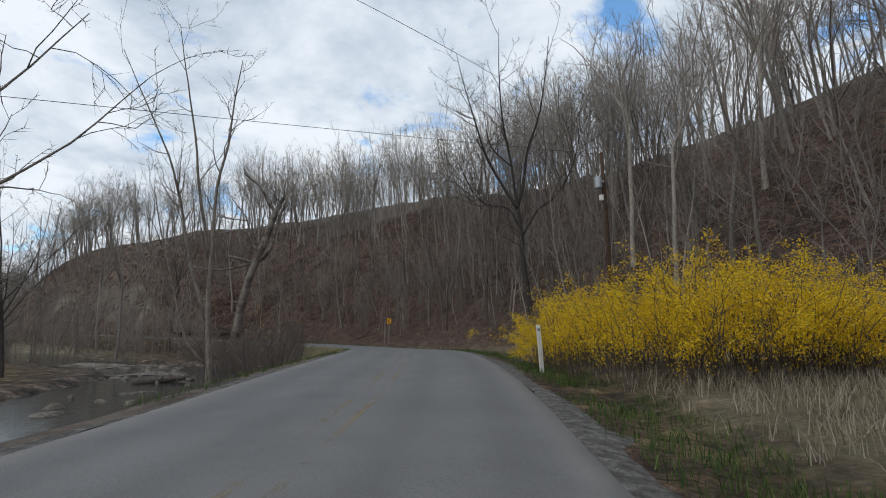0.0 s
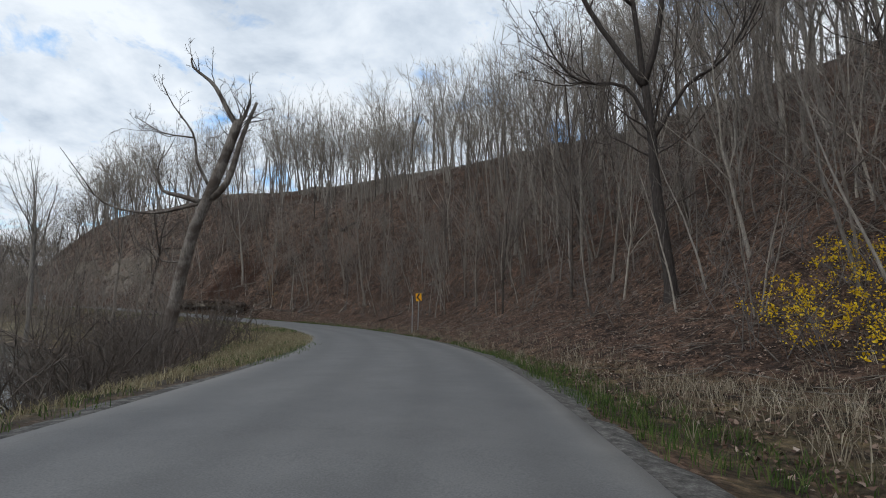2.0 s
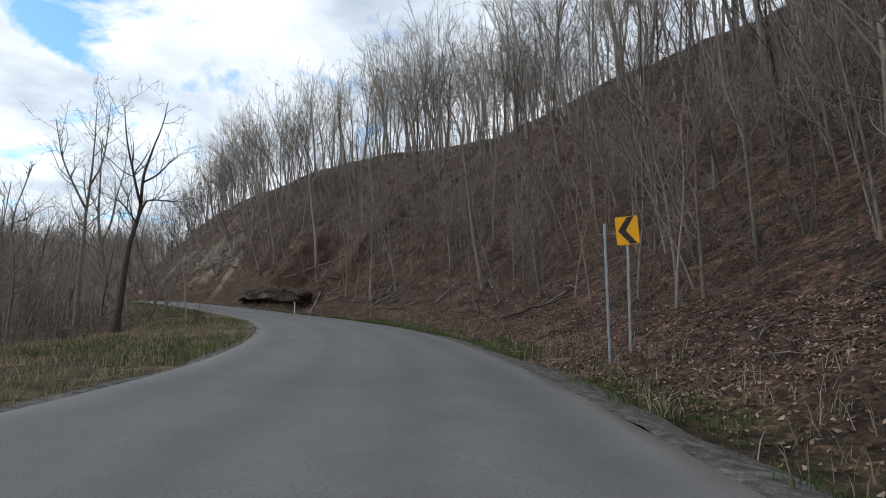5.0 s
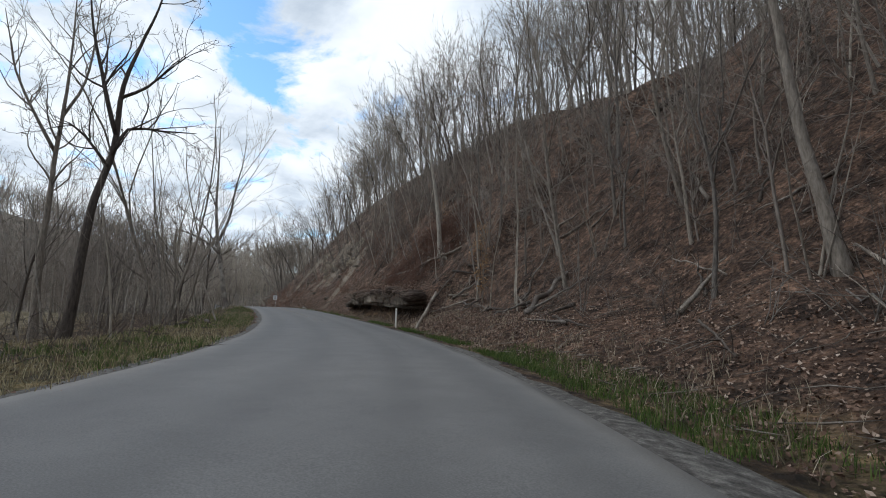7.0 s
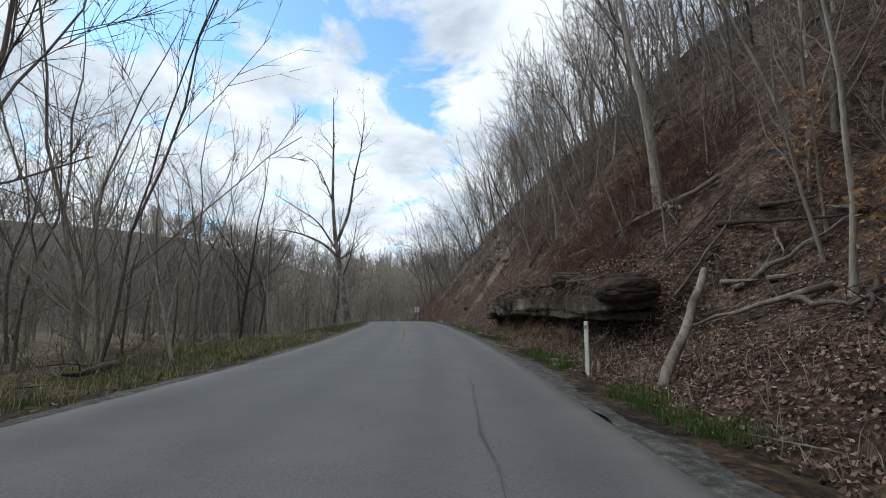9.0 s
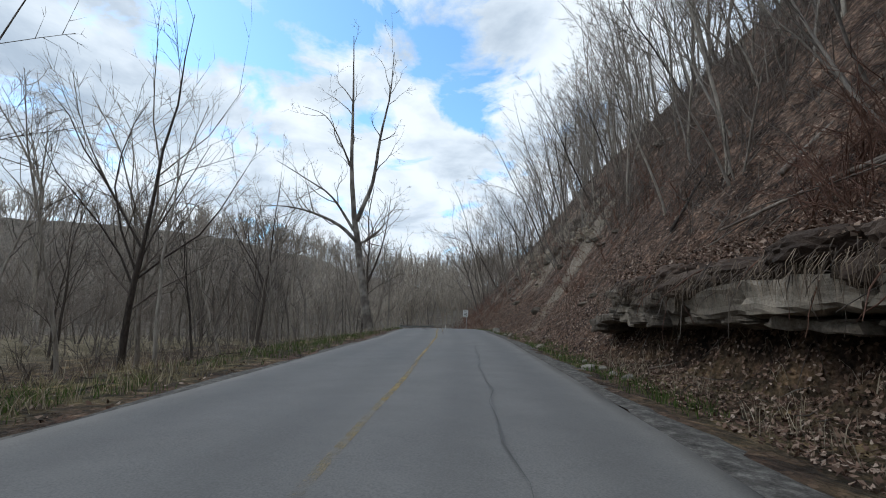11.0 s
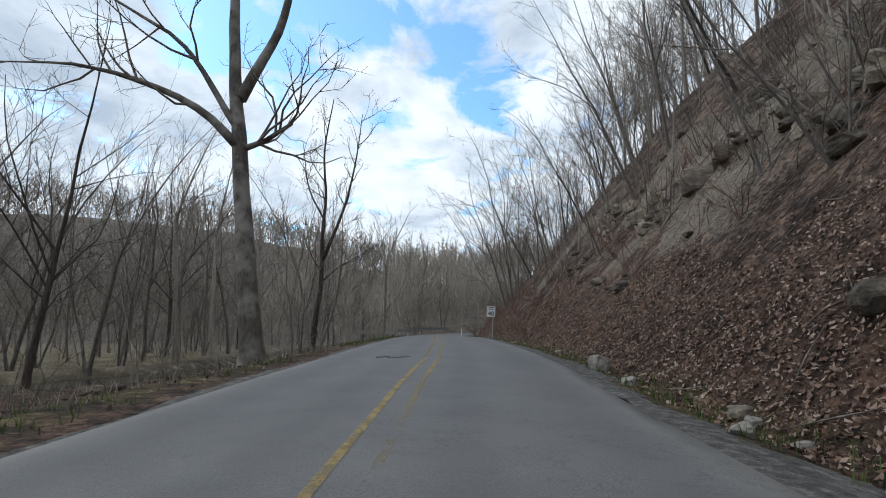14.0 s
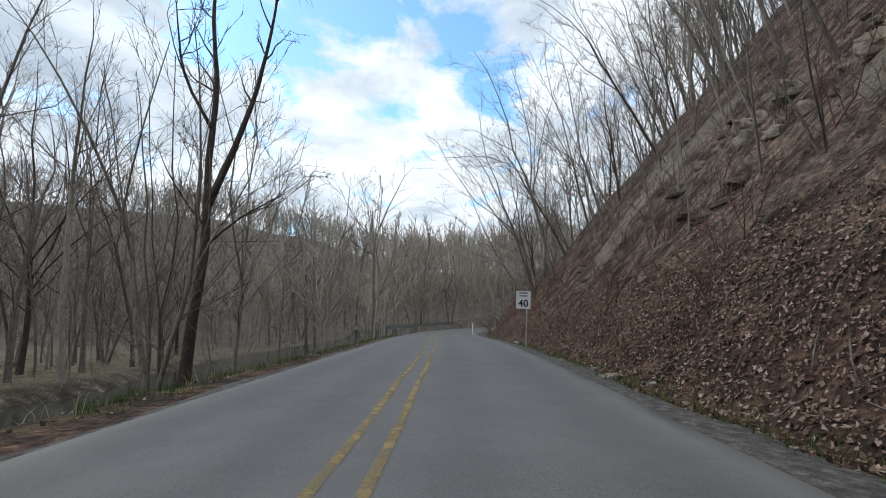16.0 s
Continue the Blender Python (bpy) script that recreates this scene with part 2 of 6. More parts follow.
def asphalt_material():
    m, t, b = material("worn_asphalt", 0.72)
    c = coords(t)
    att = t.nodes.new("ShaderNodeAttribute")
    att.attribute_name = "lane"
    ac = t.nodes.new("ShaderNodeSeparateColor")
    t.links.new(att.outputs["Color"], ac.inputs[0])
    grit, blot, wide = noise_tex(t, c, 60.0, 3, 0.7), noise_tex(t, c, 1.3, 6, 0.62), noise_tex(t, c, 0.16, 4)
    base = ramp(t, [(0.3, (0.08, 0.078, 0.077)), (0.7, (0.185, 0.181, 0.176))], math_node(t, "ADD", math_node(t, "MULTIPLY", grit.outputs[0], 0.72), math_node(t, "MULTIPLY", blot.outputs[0], 0.28)))
    col = mixc(t, 1.0, base.outputs[0], ramp(t, [(0.3, (0.92, 0.92, 0.93)), (0.7, (1.07, 1.06, 1.05))], wide.outputs[0]).outputs[0], "MULTIPLY")
    # Tyre tracks are polished a little darker, the edges are dusty.
    col = mixc(t, math_node(t, "MULTIPLY", ac.outputs[0], 0.35), col, (0.075, 0.073, 0.072))
    col = mixc(t, math_node(t, "MULTIPLY", ac.outputs[1], math_node(t, "MULTIPLY", blot.outputs[0], 1.1)), col, (0.2, 0.185, 0.165))
    # Sealed cracks.
    wv = noise_tex(t, c, 0.55, 7, 0.7)
    crack = ramp(t, [(0.492, (0, 0, 0)), (0.4985, (1, 1, 1)), (0.505, (0, 0, 0))], wv.outputs[0])
    sel = ramp(t, [(0.52, (0, 0, 0)), (0.6, (1, 1, 1))], noise_tex(t, c, 0.09, 2).outputs[0])
    col = mixc(t, math_node(t, "MULTIPLY", math_node(t, "MULTIPLY", crack.outputs[0], sel.outputs[0]), 0.55), col, (0.05, 0.05, 0.05))
    t.links.new(col, b.inputs["Base Color"])
    bump(t, b, grit.outputs[0], 0.35, 0.006)
    return m


def paint_material():
    """Yellow road paint, worn through to the asphalt in patches."""
    m, t, b = material("worn_yellow_paint", 0.7)
    c = coords(t)
    wear = noise_tex(t, c, 5.0, 7, 0.75)
    long = noise_tex(t, c, 0.35, 3)
    att = t.nodes.new("ShaderNodeAttribute")
    att.attribute_name = "lane"
    ac = t.nodes.new("ShaderNodeSeparateColor")
    t.links.new(att.outputs["Color"], ac.inputs[0])
    f = math_node(t, "ADD", math_node(t, "MULTIPLY", wear.outputs[0], 0.6), math_node(t, "MULTIPLY", long.outputs[0], 0.4))
    f = math_node(t, "ADD", f, math_node(t, "MULTIPLY", math_node(t, "SUBTRACT", ac.outputs[0], 0.5), 0.55))
    t.links.new(mixc(t, wear.outputs[0], (0.25, 0.175, 0.06), (0.36, 0.265, 0.105)), b.inputs["Base Color"])
    gone = t.nodes.new("ShaderNodeBsdfTransparent")
    mx = t.nodes.new("ShaderNodeMixShader")
    t.links.new(ramp(t, [(0.46, (0, 0, 0)), (0.68, (0.78, 0.78, 0.78))], f).outputs[0], mx.inputs[0])
    t.links.new(gone.outputs[0], mx.inputs[1])
    t.links.new(b.outputs[0], mx.inputs[2])
    t.links.new(mx.outputs[0], t.nodes["Material Output"].inputs[0])
    return m


def bark(name, lo, hi, pale=None):
    m, t, b = material(name, 0.9)
    c = coords(t, (1, 1, 0.22))
    n1, n2 = noise_tex(t, c, 14.0, 5, 0.7), noise_tex(t, coords(t), 1.1, 4)
    col = ramp(t, [(0.3, lo), (0.7, hi)], n1.outputs[0]).outputs[0]
    if pale:
        col = mixc(t, ramp(t, [(0.45, (0, 0, 0)), (0.6, (1, 1, 1))], n2.outputs[0]).outputs[0], col, pale)
    r = t.nodes.new("ShaderNodeObjectInfo").outputs["Random"]
    v = ramp(t, [(0, (0.7, 0.7, 0.72)), (1, (1.3, 1.27, 1.22))], r)
    t.links.new(mixc(t, 1.0, col, v.outputs[0], "MULTIPLY"), b.inputs["Base Color"])
    bump(t, b, n1.outputs[0], 0.7, 0.03)
    return m


def leafy(name, stops, trans=0.3, rough=0.7):
    """Thin leaves or petals, each piece with a shade of its own."""
    m, t, b = material(name, rough)
    r = t.nodes.new("ShaderNodeNewGeometry").outputs["Random Per Island"]
    col = ramp(t, stops, r).outputs[0]
    t.links.new(col, b.inputs["Base Color"])
    tr = t.nodes.new("ShaderNodeBsdfTranslucent")
    t.links.new(col, tr.inputs[0])
    mx = nd(t, "ShaderNodeMixShader", Fac=trans)
    t.links.new(b.outputs[0], mx.inputs[1])
    t.links.new(tr.outputs[0], mx.inputs[2])
    t.links.new(mx.outputs[0], t.nodes["Material Output"].inputs[0])
    return m


M_GROUND, M_ASPHALT, M_PAINT = ground_material(), asphalt_material(), paint_material()
M_GRAVEL = simple("roadside_gravel", [(0.36, (0.035, 0.032, 0.029)), (0.5, (0.085, 0.078, 0.071)), (0.66, (0.2, 0.188, 0.172))], 7.0, 38.0, 0.95, strength=1.0, dist=0.04, vary=0)
M_SEAM = simple("crack_sealer", [(0.3, (0.06, 0.059, 0.058)), (0.7, (0.105, 0.103, 0.1))], 3.0, 40.0, 0.7, vary=0, strength=0.2)
M_BARK = bark("grey_brown_bark", (0.075, 0.064, 0.054), (0.27, 0.238, 0.205))
M_BARK_DARK = bark("dark_bark", (0.03, 0.025, 0.022), (0.11, 0.09, 0.076))
M_BARK_PALE = bark("pale_grey_bark", (0.15, 0.132, 0.112), (0.38, 0.345, 0.3))
M_SYCAMORE = bark("mottled_sycamore_bark", (0.065, 0.055, 0.047), (0.185, 0.163, 0.14), (0.3, 0.275, 0.24))
M_DEAD = bark("bleached_dead_wood", (0.1, 0.085, 0.072), (0.34, 0.3, 0.26), (0.1, 0.08, 0.066))
M_TWIG = bark("grey_twigs", (0.1, 0.084, 0.072), (0.28, 0.243, 0.212))
M_CREST = bark("pale_grey_crest_bark", (0.13, 0.115, 0.1), (0.32, 0.29, 0.255))
M_TWIG_DARK = bark("dark_twigs", (0.05, 0.041, 0.035), (0.15, 0.125, 0.108))
M_ROCK = simple("sandstone", [(0.3, (0.05, 0.045, 0.036)), (0.45, (0.15, 0.13, 0.105)), (0.62, (0.25, 0.212, 0.168)), (0.78, (0.36, 0.315, 0.26))], 3.4, 26.0, 0.92, (1, 1, 1), 0.8, 0.03, 0.25)
M_OUTCROP = simple("weathered_shale", [(0.34, (0.042, 0.034, 0.027)), (0.5, (0.105, 0.087, 0.069)), (0.68, (0.22, 0.188, 0.153))], 4.0, 24.0, 0.95, (1, 1, 1), 0.9, 0.04, 0.25)
M_SLAB = simple("clay_stained_sandstone", [(0.34, (0.105, 0.084, 0.062)), (0.5, (0.215, 0.178, 0.136)), (0.66, (0.36, 0.31, 0.245))], 4.0, 26.0, 0.95, (1, 1, 1), 0.9, 0.04, 0.2)
M_EARTH = simple("dark_root_earth", [(0.3, (0.02, 0.014, 0.011)), (0.55, (0.065, 0.045, 0.034)), (0.75, (0.15, 0.115, 0.09))], 2.0, 18.0, 0.95, (1, 1, 1), 1.0, 0.06, 0.2)
M_TWIG_RED = bark("rust_brown_twigs", (0.05, 0.026, 0.019), (0.17, 0.092, 0.066))
M_TAN_LEAF = leafy("withered_tan_leaves", [(0, (0.16, 0.085, 0.04)), (0.6, (0.33, 0.2, 0.1)), (1, (0.5, 0.34, 0.19))], 0.3)
M_ROCK_PALE = simple("pale_stone", [(0.34, (0.12, 0.108, 0.09)), (0.66, (0.36, 0.33, 0.285))], 4.0, 25.0, 0.92, strength=0.7, dist=0.02, vary=0.12)
M_YELLOW = leafy("yellow_blossom", [(0, (0.55, 0.35, 0.006)), (0.5, (0.74, 0.5, 0.012)), (1, (0.84, 0.62, 0.03))], 0.35)
M_LITTER = leafy("fallen_leaves", [(0, (0.03, 0.018, 0.013)), (0.3, (0.09, 0.052, 0.036)), (0.62, (0.175, 0.11, 0.078)), (0.86, (0.26, 0.185, 0.14)), (1, (0.38, 0.3, 0.24))], 0.1, 0.8)
M_GRASS = leafy("green_grass", [(0, (0.03, 0.055, 0.012)), (0.6, (0.07, 0.115, 0.024)), (1, (0.15, 0.17, 0.055))], 0.3)
M_STRAW = leafy("dry_grass", [(0, (0.1, 0.078, 0.054)), (0.5, (0.26, 0.21, 0.148)), (1, (0.46, 0.4, 0.3))], 0.25)
M_STRAW_DULL = leafy("dull_dead_grass", [(0, (0.04, 0.028, 0.019)), (0.6, (0.11, 0.08, 0.055)), (1, (0.22, 0.17, 0.12))], 0.2)
M_STRAW_PALE = leafy("pale_mown_grass", [(0, (0.14, 0.11, 0.06)), (0.6, (0.3, 0.25, 0.15)), (1, (0.46, 0.4, 0.26))], 0.25)
# Bark of the distant trees, its grey lifted to imitate haze.
M_FAR = bark("haze_paled_bark", (0.16, 0.14, 0.118), (0.36, 0.32, 0.275))
M_WATER, _t, _b = material("creek_water", 0.08)
_b.inputs["Base Color"].default_value = (0.035, 0.04, 0.036, 1)
_b.inputs["Specular IOR Level"].default_value = 0.5
bump(_t, _b, noise_tex(_t, coords(_t), 2.2, 4).outputs[0], 0.25, 0.05)
M_STEEL = simple("galvanized_steel", [(0.3, (0.3, 0.31, 0.32)), (0.7, (0.52, 0.53, 0.54))], 6.0, 60.0, 0.5, vary=0.1, strength=0.1)
M_STEEL.node_tree.nodes["Principled BSDF"].inputs["Metallic"].default_value = 0.6
M_WHITE = simple("weathered_white_plastic", [(0.3, (0.52, 0.5, 0.46)), (0.7, (0.78, 0.77, 0.73))], 3.0, 30.0, 0.6, vary=0.05, strength=0.1)
M_SIGN_YELLOW = simple("yellow_reflective_sheet", [(0.3, (0.8, 0.36, 0.005)), (0.7, (0.88, 0.43, 0.008))], 2.0, 30.0, 0.45, vary=0, strength=0.03)
M_SIGN_WHITE = simple("white_reflective_sheet", [(0.3, (0.66, 0.66, 0.65)), (0.7, (0.78, 0.78, 0.77))], 2.0, 30.0, 0.5, vary=0, strength=0.03)
M_BLACK = simple("black_print", [(0.3, (0.02, 0.018, 0.016)), (0.7, (0.045, 0.04, 0.035))], 3.0, 40.0, 0.6, vary=0, strength=0.03)
M_GREYBAR = simple("grey_print", [(0.3, (0.2, 0.2, 0.2)), (0.7, (0.28, 0.28, 0.28))], 3.0, 40.0, 0.6, vary=0, strength=0.03)
M_WIRE = simple("black_cable", [(0.3, (0.02, 0.02, 0.02)), (0.7, (0.05, 0.05, 0.05))], 3.0, 40.0, 0.7, vary=0)


# ---- the plan: the road's centre line and the land beside it ----
def spline(ctrl, step=0.5):
    """A smooth line through control points, with points about step apart."""
    p = np.array([2 * np.array(ctrl[0]) - ctrl[1], *ctrl, 2 * np.array(ctrl[-1]) - ctrl[-2]], float)
    out = []
    for i in range(1, len(p) - 2):
        a, b, c, d = p[i - 1 : i + 3]
        n = max(2, int(np.linalg.norm(c - b) / step))
        u = np.linspace(0, 1, n, endpoint=False)[:, None]
        out.append(0.5 * (2 * b + (c - a) * u + (2 * a - 5 * b + 4 * c - d) * u**2 + (3 * b - a - 3 * c + d) * u**3))
    return np.concatenate([*out, p[-2:-1]])


CL = spline(CENTRE, 0.5)
CL[:, 2] = np.convolve(np.pad(CL[:, 2], 12, mode="edge"), np.ones(25) / 25, "valid")
SEG = np.diff(CL[:, :2], axis=0)
ARC = np.r_[0, np.cumsum(np.hypot(*SEG.T))] - S_ZERO
TAN = np.gradient(CL[:, :2], axis=0)
TAN /= np.linalg.norm(TAN, axis=1)[:, None]
RIGHT = np.stack([TAN[:, 1], -TAN[:, 0]], 1)


def at_road(s, d, dz=0.0):
    """The place at arc length s, d metres to the right of the centre line, at the road's height."""
    i = np.clip(np.searchsorted(ARC, s), 1, len(ARC) - 1)
    f = (s - ARC[i - 1]) / (ARC[i] - ARC[i - 1])
    p = CL[i - 1] * (1 - f) + CL[i] * f
    r = RIGHT[i - 1] * (1 - f) + RIGHT[i] * f
    return np.array([p[0] + r[0] * d, p[1] + r[1] * d, p[2] + dz])


def road_coords(xy):
    """Arc length, offset to the right and road height for many places."""
    xy = np.asarray(xy, float)
    s, d, z = np.empty(len(xy)), np.empty(len(xy)), np.empty(len(xy))
    for k in range(0, len(xy), 4000):
        q = xy[k : k + 4000]
        d2 = ((q[:, None] - CL[None, ::2, :2]) ** 2).sum(2)
        i = d2.argmin(1) * 2
        off = q - CL[i, :2]
        along = (off * TAN[i]).sum(1)
        side = (off * RIGHT[i]).sum(1)
        end = (i < 2) | (i > len(CL) - 4)
        dist = np.hypot(*off.T)
        s[k : k + 4000] = ARC[i] + along
        d[k : k + 4000] = np.where(end, side, np.sign(side) * dist)
        z[k : k + 4000] = CL[i, 2] + np.clip(along, -1, 1) * 0
    return s, d, z


def fbm(x, y, scale, seed=0, octaves=4):
    """Smooth value noise on numpy arrays, about -1 to 1."""
    out, amp, tot = 0, 1.0, 0.0
    for o in range(octaves):
        fx, fy = x / scale * 2**o + 17.3 * seed, y / scale * 2**o - 9.1 * seed
        ix, iy = np.floor(fx), np.floor(fy)
        ux, uy = fx - ix, fy - iy
        ux, uy = ux * ux * (3 - 2 * ux), uy * uy * (3 - 2 * uy)

        def h(a, b):
            v = np.sin(a * 127.1 + b * 311.7 + seed * 74.7) * 43758.5453
            return (v - np.floor(v)) * 2 - 1

        v = (h(ix, iy) * (1 - ux) + h(ix + 1, iy) * ux) * (1 - uy) + (h(ix, iy + 1) * (1 - ux) + h(ix + 1, iy + 1) * ux) * uy
        out, tot, amp = out + amp * v, tot + amp, amp * 0.5
    return out / tot


def smooth(a, b, v):
    u = np.clip((v - a) / (b - a), 0, 1)
    return u * u * (3 - 2 * u)


def land(xy):
    """Height of the ground, and its cover: bare earth, grass, mud."""
    xy = np.asarray(xy, float)
    x, y = xy.T
    s, d, z0 = road_coords(xy)
    key = lambda col: np.interp(s, [r[0] for r in SLOPE], [r[col] for r in SLOPE])  # noqa: E731
    foot, grade, crest, back = key(1), key(2), key(3), key(4)
    n1, n2, n3 = fbm(x, y, 14, 1, 2), fbm(x, y, 4, 2, 2), fbm(x, y, 1.9, 3, 1)
    # Right of the road: verge, ditch, then the hillside up to its crest, and a gentle top behind it.
    r = np.maximum(d - foot, 0)
    apron = key(6)
    r1 = np.maximum(r - apron, 0)
    rise = 0.4 * np.minimum(r, apron) + grade * np.maximum(r1 - 0.6 * (1 - np.exp(-r1 / 0.6)), 0)
    top = crest * (1 + 0.1 * fbm(x, y, 45, 5))
    k = 3.0
    hill = -k * np.log(np.exp(-np.minimum(rise, 200) / k) + np.exp(-top / k)) + k * np.log(1 + np.exp(-top / k))
    over = np.maximum(rise - top, 0) / np.maximum(grade, 0.05)
    hill = hill + back * np.minimum(over, 120)
    rough = smooth(0.3, 5, r)
    hill += rough * (0.9 * n1 + 0.5 * n2 + 0.22 * n3) * np.clip(grade * 1.6, 0.25, 1)
    shelf = smooth(101.5, 103.5, s) * (1 - smooth(117.8, 119.4, s))
    hill += shelf * 1.5 * smooth(5.5, 6.2, d)
    ditch = -0.22 * np.exp(-(((d - 4.2) / 0.7) ** 2))
    right = hill + ditch
    # Left: a low bank down to the bottom land by the creek.
    l = np.maximum(-d - 3.15, 0)
    bank, low = np.interp(s, [r[0] for r in LEFT], [r[1] for r in LEFT]), np.interp(s, [r[0] for r in LEFT], [r[2] for r in LEFT])
    left = -low * smooth(0, 1, (l - bank) / 3.0) - 0.08 * smooth(0, 2, l) + (0.12 * n2 + 0.05 * n3) * smooth(0.5, 4, l)
    # The creek's channel.
    cd = creek_distance(xy)
    left -= 0.75 * (1 - smooth(2.4, 4.6, cd + 0.8 * n2)) * smooth(1.0, 4.0, l)
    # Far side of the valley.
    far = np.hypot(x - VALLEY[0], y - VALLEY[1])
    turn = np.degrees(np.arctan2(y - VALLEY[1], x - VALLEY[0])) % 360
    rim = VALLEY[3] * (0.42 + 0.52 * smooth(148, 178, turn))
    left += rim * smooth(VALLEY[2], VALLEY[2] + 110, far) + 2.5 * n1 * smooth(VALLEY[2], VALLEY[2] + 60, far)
    open_end = 0.01 + 30 * (smooth(ARC[-1] - 30, ARC[-1] + 30, s) + (1 - smooth(-95, -55, s)))
    side = smooth(-1, 1, d / open_end)
    z = z0 + right * smooth(3.3, 3.9, d) * side + left * smooth(2.9, 3.5, -d) * (1 - side)
    z = np.where(np.abs(d) < 4.0, z - 0.05 * (1 - smooth(3.5, 4.0, np.abs(d))), z)
    # Far left hills take the earth colour too, a pale tint for haze.
    bare = np.where(d > 0, smooth(0.75, 1.0, grade) * smooth(1.2, 3.6, r + 0.8 * n2) * key(5), 0.75 * smooth(VALLEY[2] - 25, VALLEY[2] + 10, far))
    grass = np.where(d > 0, 0.55 * (1 - smooth(-0.6, 0.6, d - foot)) * smooth(3.2, 3.6, d), smooth(3.5, 4.0, -d) * (1 - smooth(2.5, 6.0, l)) * 0.9 + 0.5 * smooth(7, 12, l) * (1 - smooth(40, 60, l)))
    mud = (d < 0) * (1 - smooth(3.6, 7.5 + 3 * n1, cd))
    # Slipped clay on the cut slope, straw fields beyond the creek, and the mask of distant brush tinted with haze.
    lane = np.exp(-(((s - 131.4 - 0.55 * (d - 4.7)) / (1.15 + 0.35 * n2)) ** 2)) * smooth(4.2, 4.9, d) * (1 - smooth(9.5, 11.5, d))
    face = smooth(134, 145, s) * (1 - smooth(168, 185, s)) * smooth(6.0, 7.6, d + 1.2 * n1 + 0.5 * n2) * (1 - smooth(12, 16, d + 1.5 * n2)) * smooth(-0.25, 0.2, n1 + 0.7 * n2)
    small = smooth(96, 100, s) * (1 - smooth(102, 105, s)) * smooth(6.4, 7.2, d) * (1 - smooth(8.5, 10, d)) * 0.4
    clay = np.where(d > 0, np.clip(lane + 0.85 * face + small, 0, 1), 0)
    field = np.where(d < 0, smooth(11, 17, l) * (1 - smooth(60, 80, l)) * smooth(60, 110, s), 0.9 * smooth(4.2, 5.4, d) * (1 - smooth(20, 27, s)) * (1 - smooth(14, 20, d)))
    hazy_brush = np.where(d < 0, smooth(VALLEY[2] - 35, VALLEY[2] + 5, far), 0.6 * smooth(30, 55, d))
    return z, np.stack([bare, np.clip(grass, 0, 1), mud], 1), np.stack([clay, field, hazy_brush], 1)


CR = spline(CREEK, 1.5)


def creek_distance(xy):
    out = np.empty(len(xy))
    for k in range(0, len(xy), 4000):
        out[k : k + 4000] = np.sqrt(((xy[k : k + 4000, None] - CR[None, :, :2]) ** 2).sum(2).min(1))
    return out


def tagmesh(name, verts, faces, mat, smooth_shade=True):
    me = bpy.data.meshes.new(name)
    me.from_pydata([tuple(v) for v in verts], [], faces)
    me.materials.append(mat)
    if smooth_shade:
        me.polygons.foreach_set("use_smooth", [True] * len(me.polygons))
    return me


def grid_axis(lo, hi, fine_lo, fine_hi, fine, grow=1.18):
    mid = list(np.arange(fine_lo, fine_hi + 0.01, fine))
    step, v = fine, fine_hi
    while v < hi:
        step *= grow
        v += step
        mid.append(v)
    step, v = fine, fine_lo
    while v > lo:
        step *= grow
        v -= step
        mid.insert(0, v)
    return np.array(mid)


gx = grid_axis(-2500, 2500, FINE[0], FINE[1], 0.6)
gy = grid_axis(-2500, 2500, FINE[2], FINE[3], 0.6)
XX, YY = np.meshgrid(gx, gy)
gxy = np.stack([XX.ravel(), YY.ravel()], 1)
gz, gcover, gcover2 = land(gxy)
nx, ny = len(gx), len(gy)
idx = np.arange(nx * ny).reshape(ny, nx)
qa, qb, qc, qd = idx[:-1, :-1].ravel(), idx[:-1, 1:].ravel(), idx[1:, 1:].ravel(), idx[1:, :-1].ravel()
gf = np.concatenate([np.stack([qa, qb, qc], -1), np.stack([qa, qc, qd], -1)])
me = bpy.data.meshes.new("ground")
me.from_pydata(np.column_stack([gxy, gz]).tolist(), [], gf.tolist())
me.materials.append(M_GROUND)
me.polygons.foreach_set("use_smooth", [True] * len(me.polygons))
ca = me.color_attributes.new("cover", "FLOAT_COLOR", "POINT")
ca.data.foreach_set("color", np.column_stack([gcover, np.ones(len(gcover))]).astype(np.float32).ravel())
ca = me.color_attributes.new("soil_haze", "FLOAT_COLOR", "POINT")
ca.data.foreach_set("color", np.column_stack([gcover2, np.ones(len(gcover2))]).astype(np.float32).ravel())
ground = tagged(new("ground", me), "leaf-strewn wooded hillside, grassy verge and creek bottom", "ground", kind="structure")


def surface(xy):
    """Height of the ground sheet itself at many places."""
    xy = np.asarray(xy, float)
    i = np.clip(np.searchsorted(gx, xy[:, 0]) - 1, 0, nx - 2)
    j = np.clip(np.searchsorted(gy, xy[:, 1]) - 1, 0, ny - 2)
    u, v = (xy[:, 0] - gx[i]) / (gx[i + 1] - gx[i]), (xy[:, 1] - gy[j]) / (gy[j + 1] - gy[j])
    z = gz.reshape(ny, nx)
    a, b, c, e = z[j, i], z[j, i + 1], z[j + 1, i + 1], z[j + 1, i]
    return np.where(u >= v, a + (b - a) * u + (c - b) * v, a + (c - e) * u + (e - a) * v)


def ground_z(x, y):
    return float(surface(np.array([[x, y]]))[0])


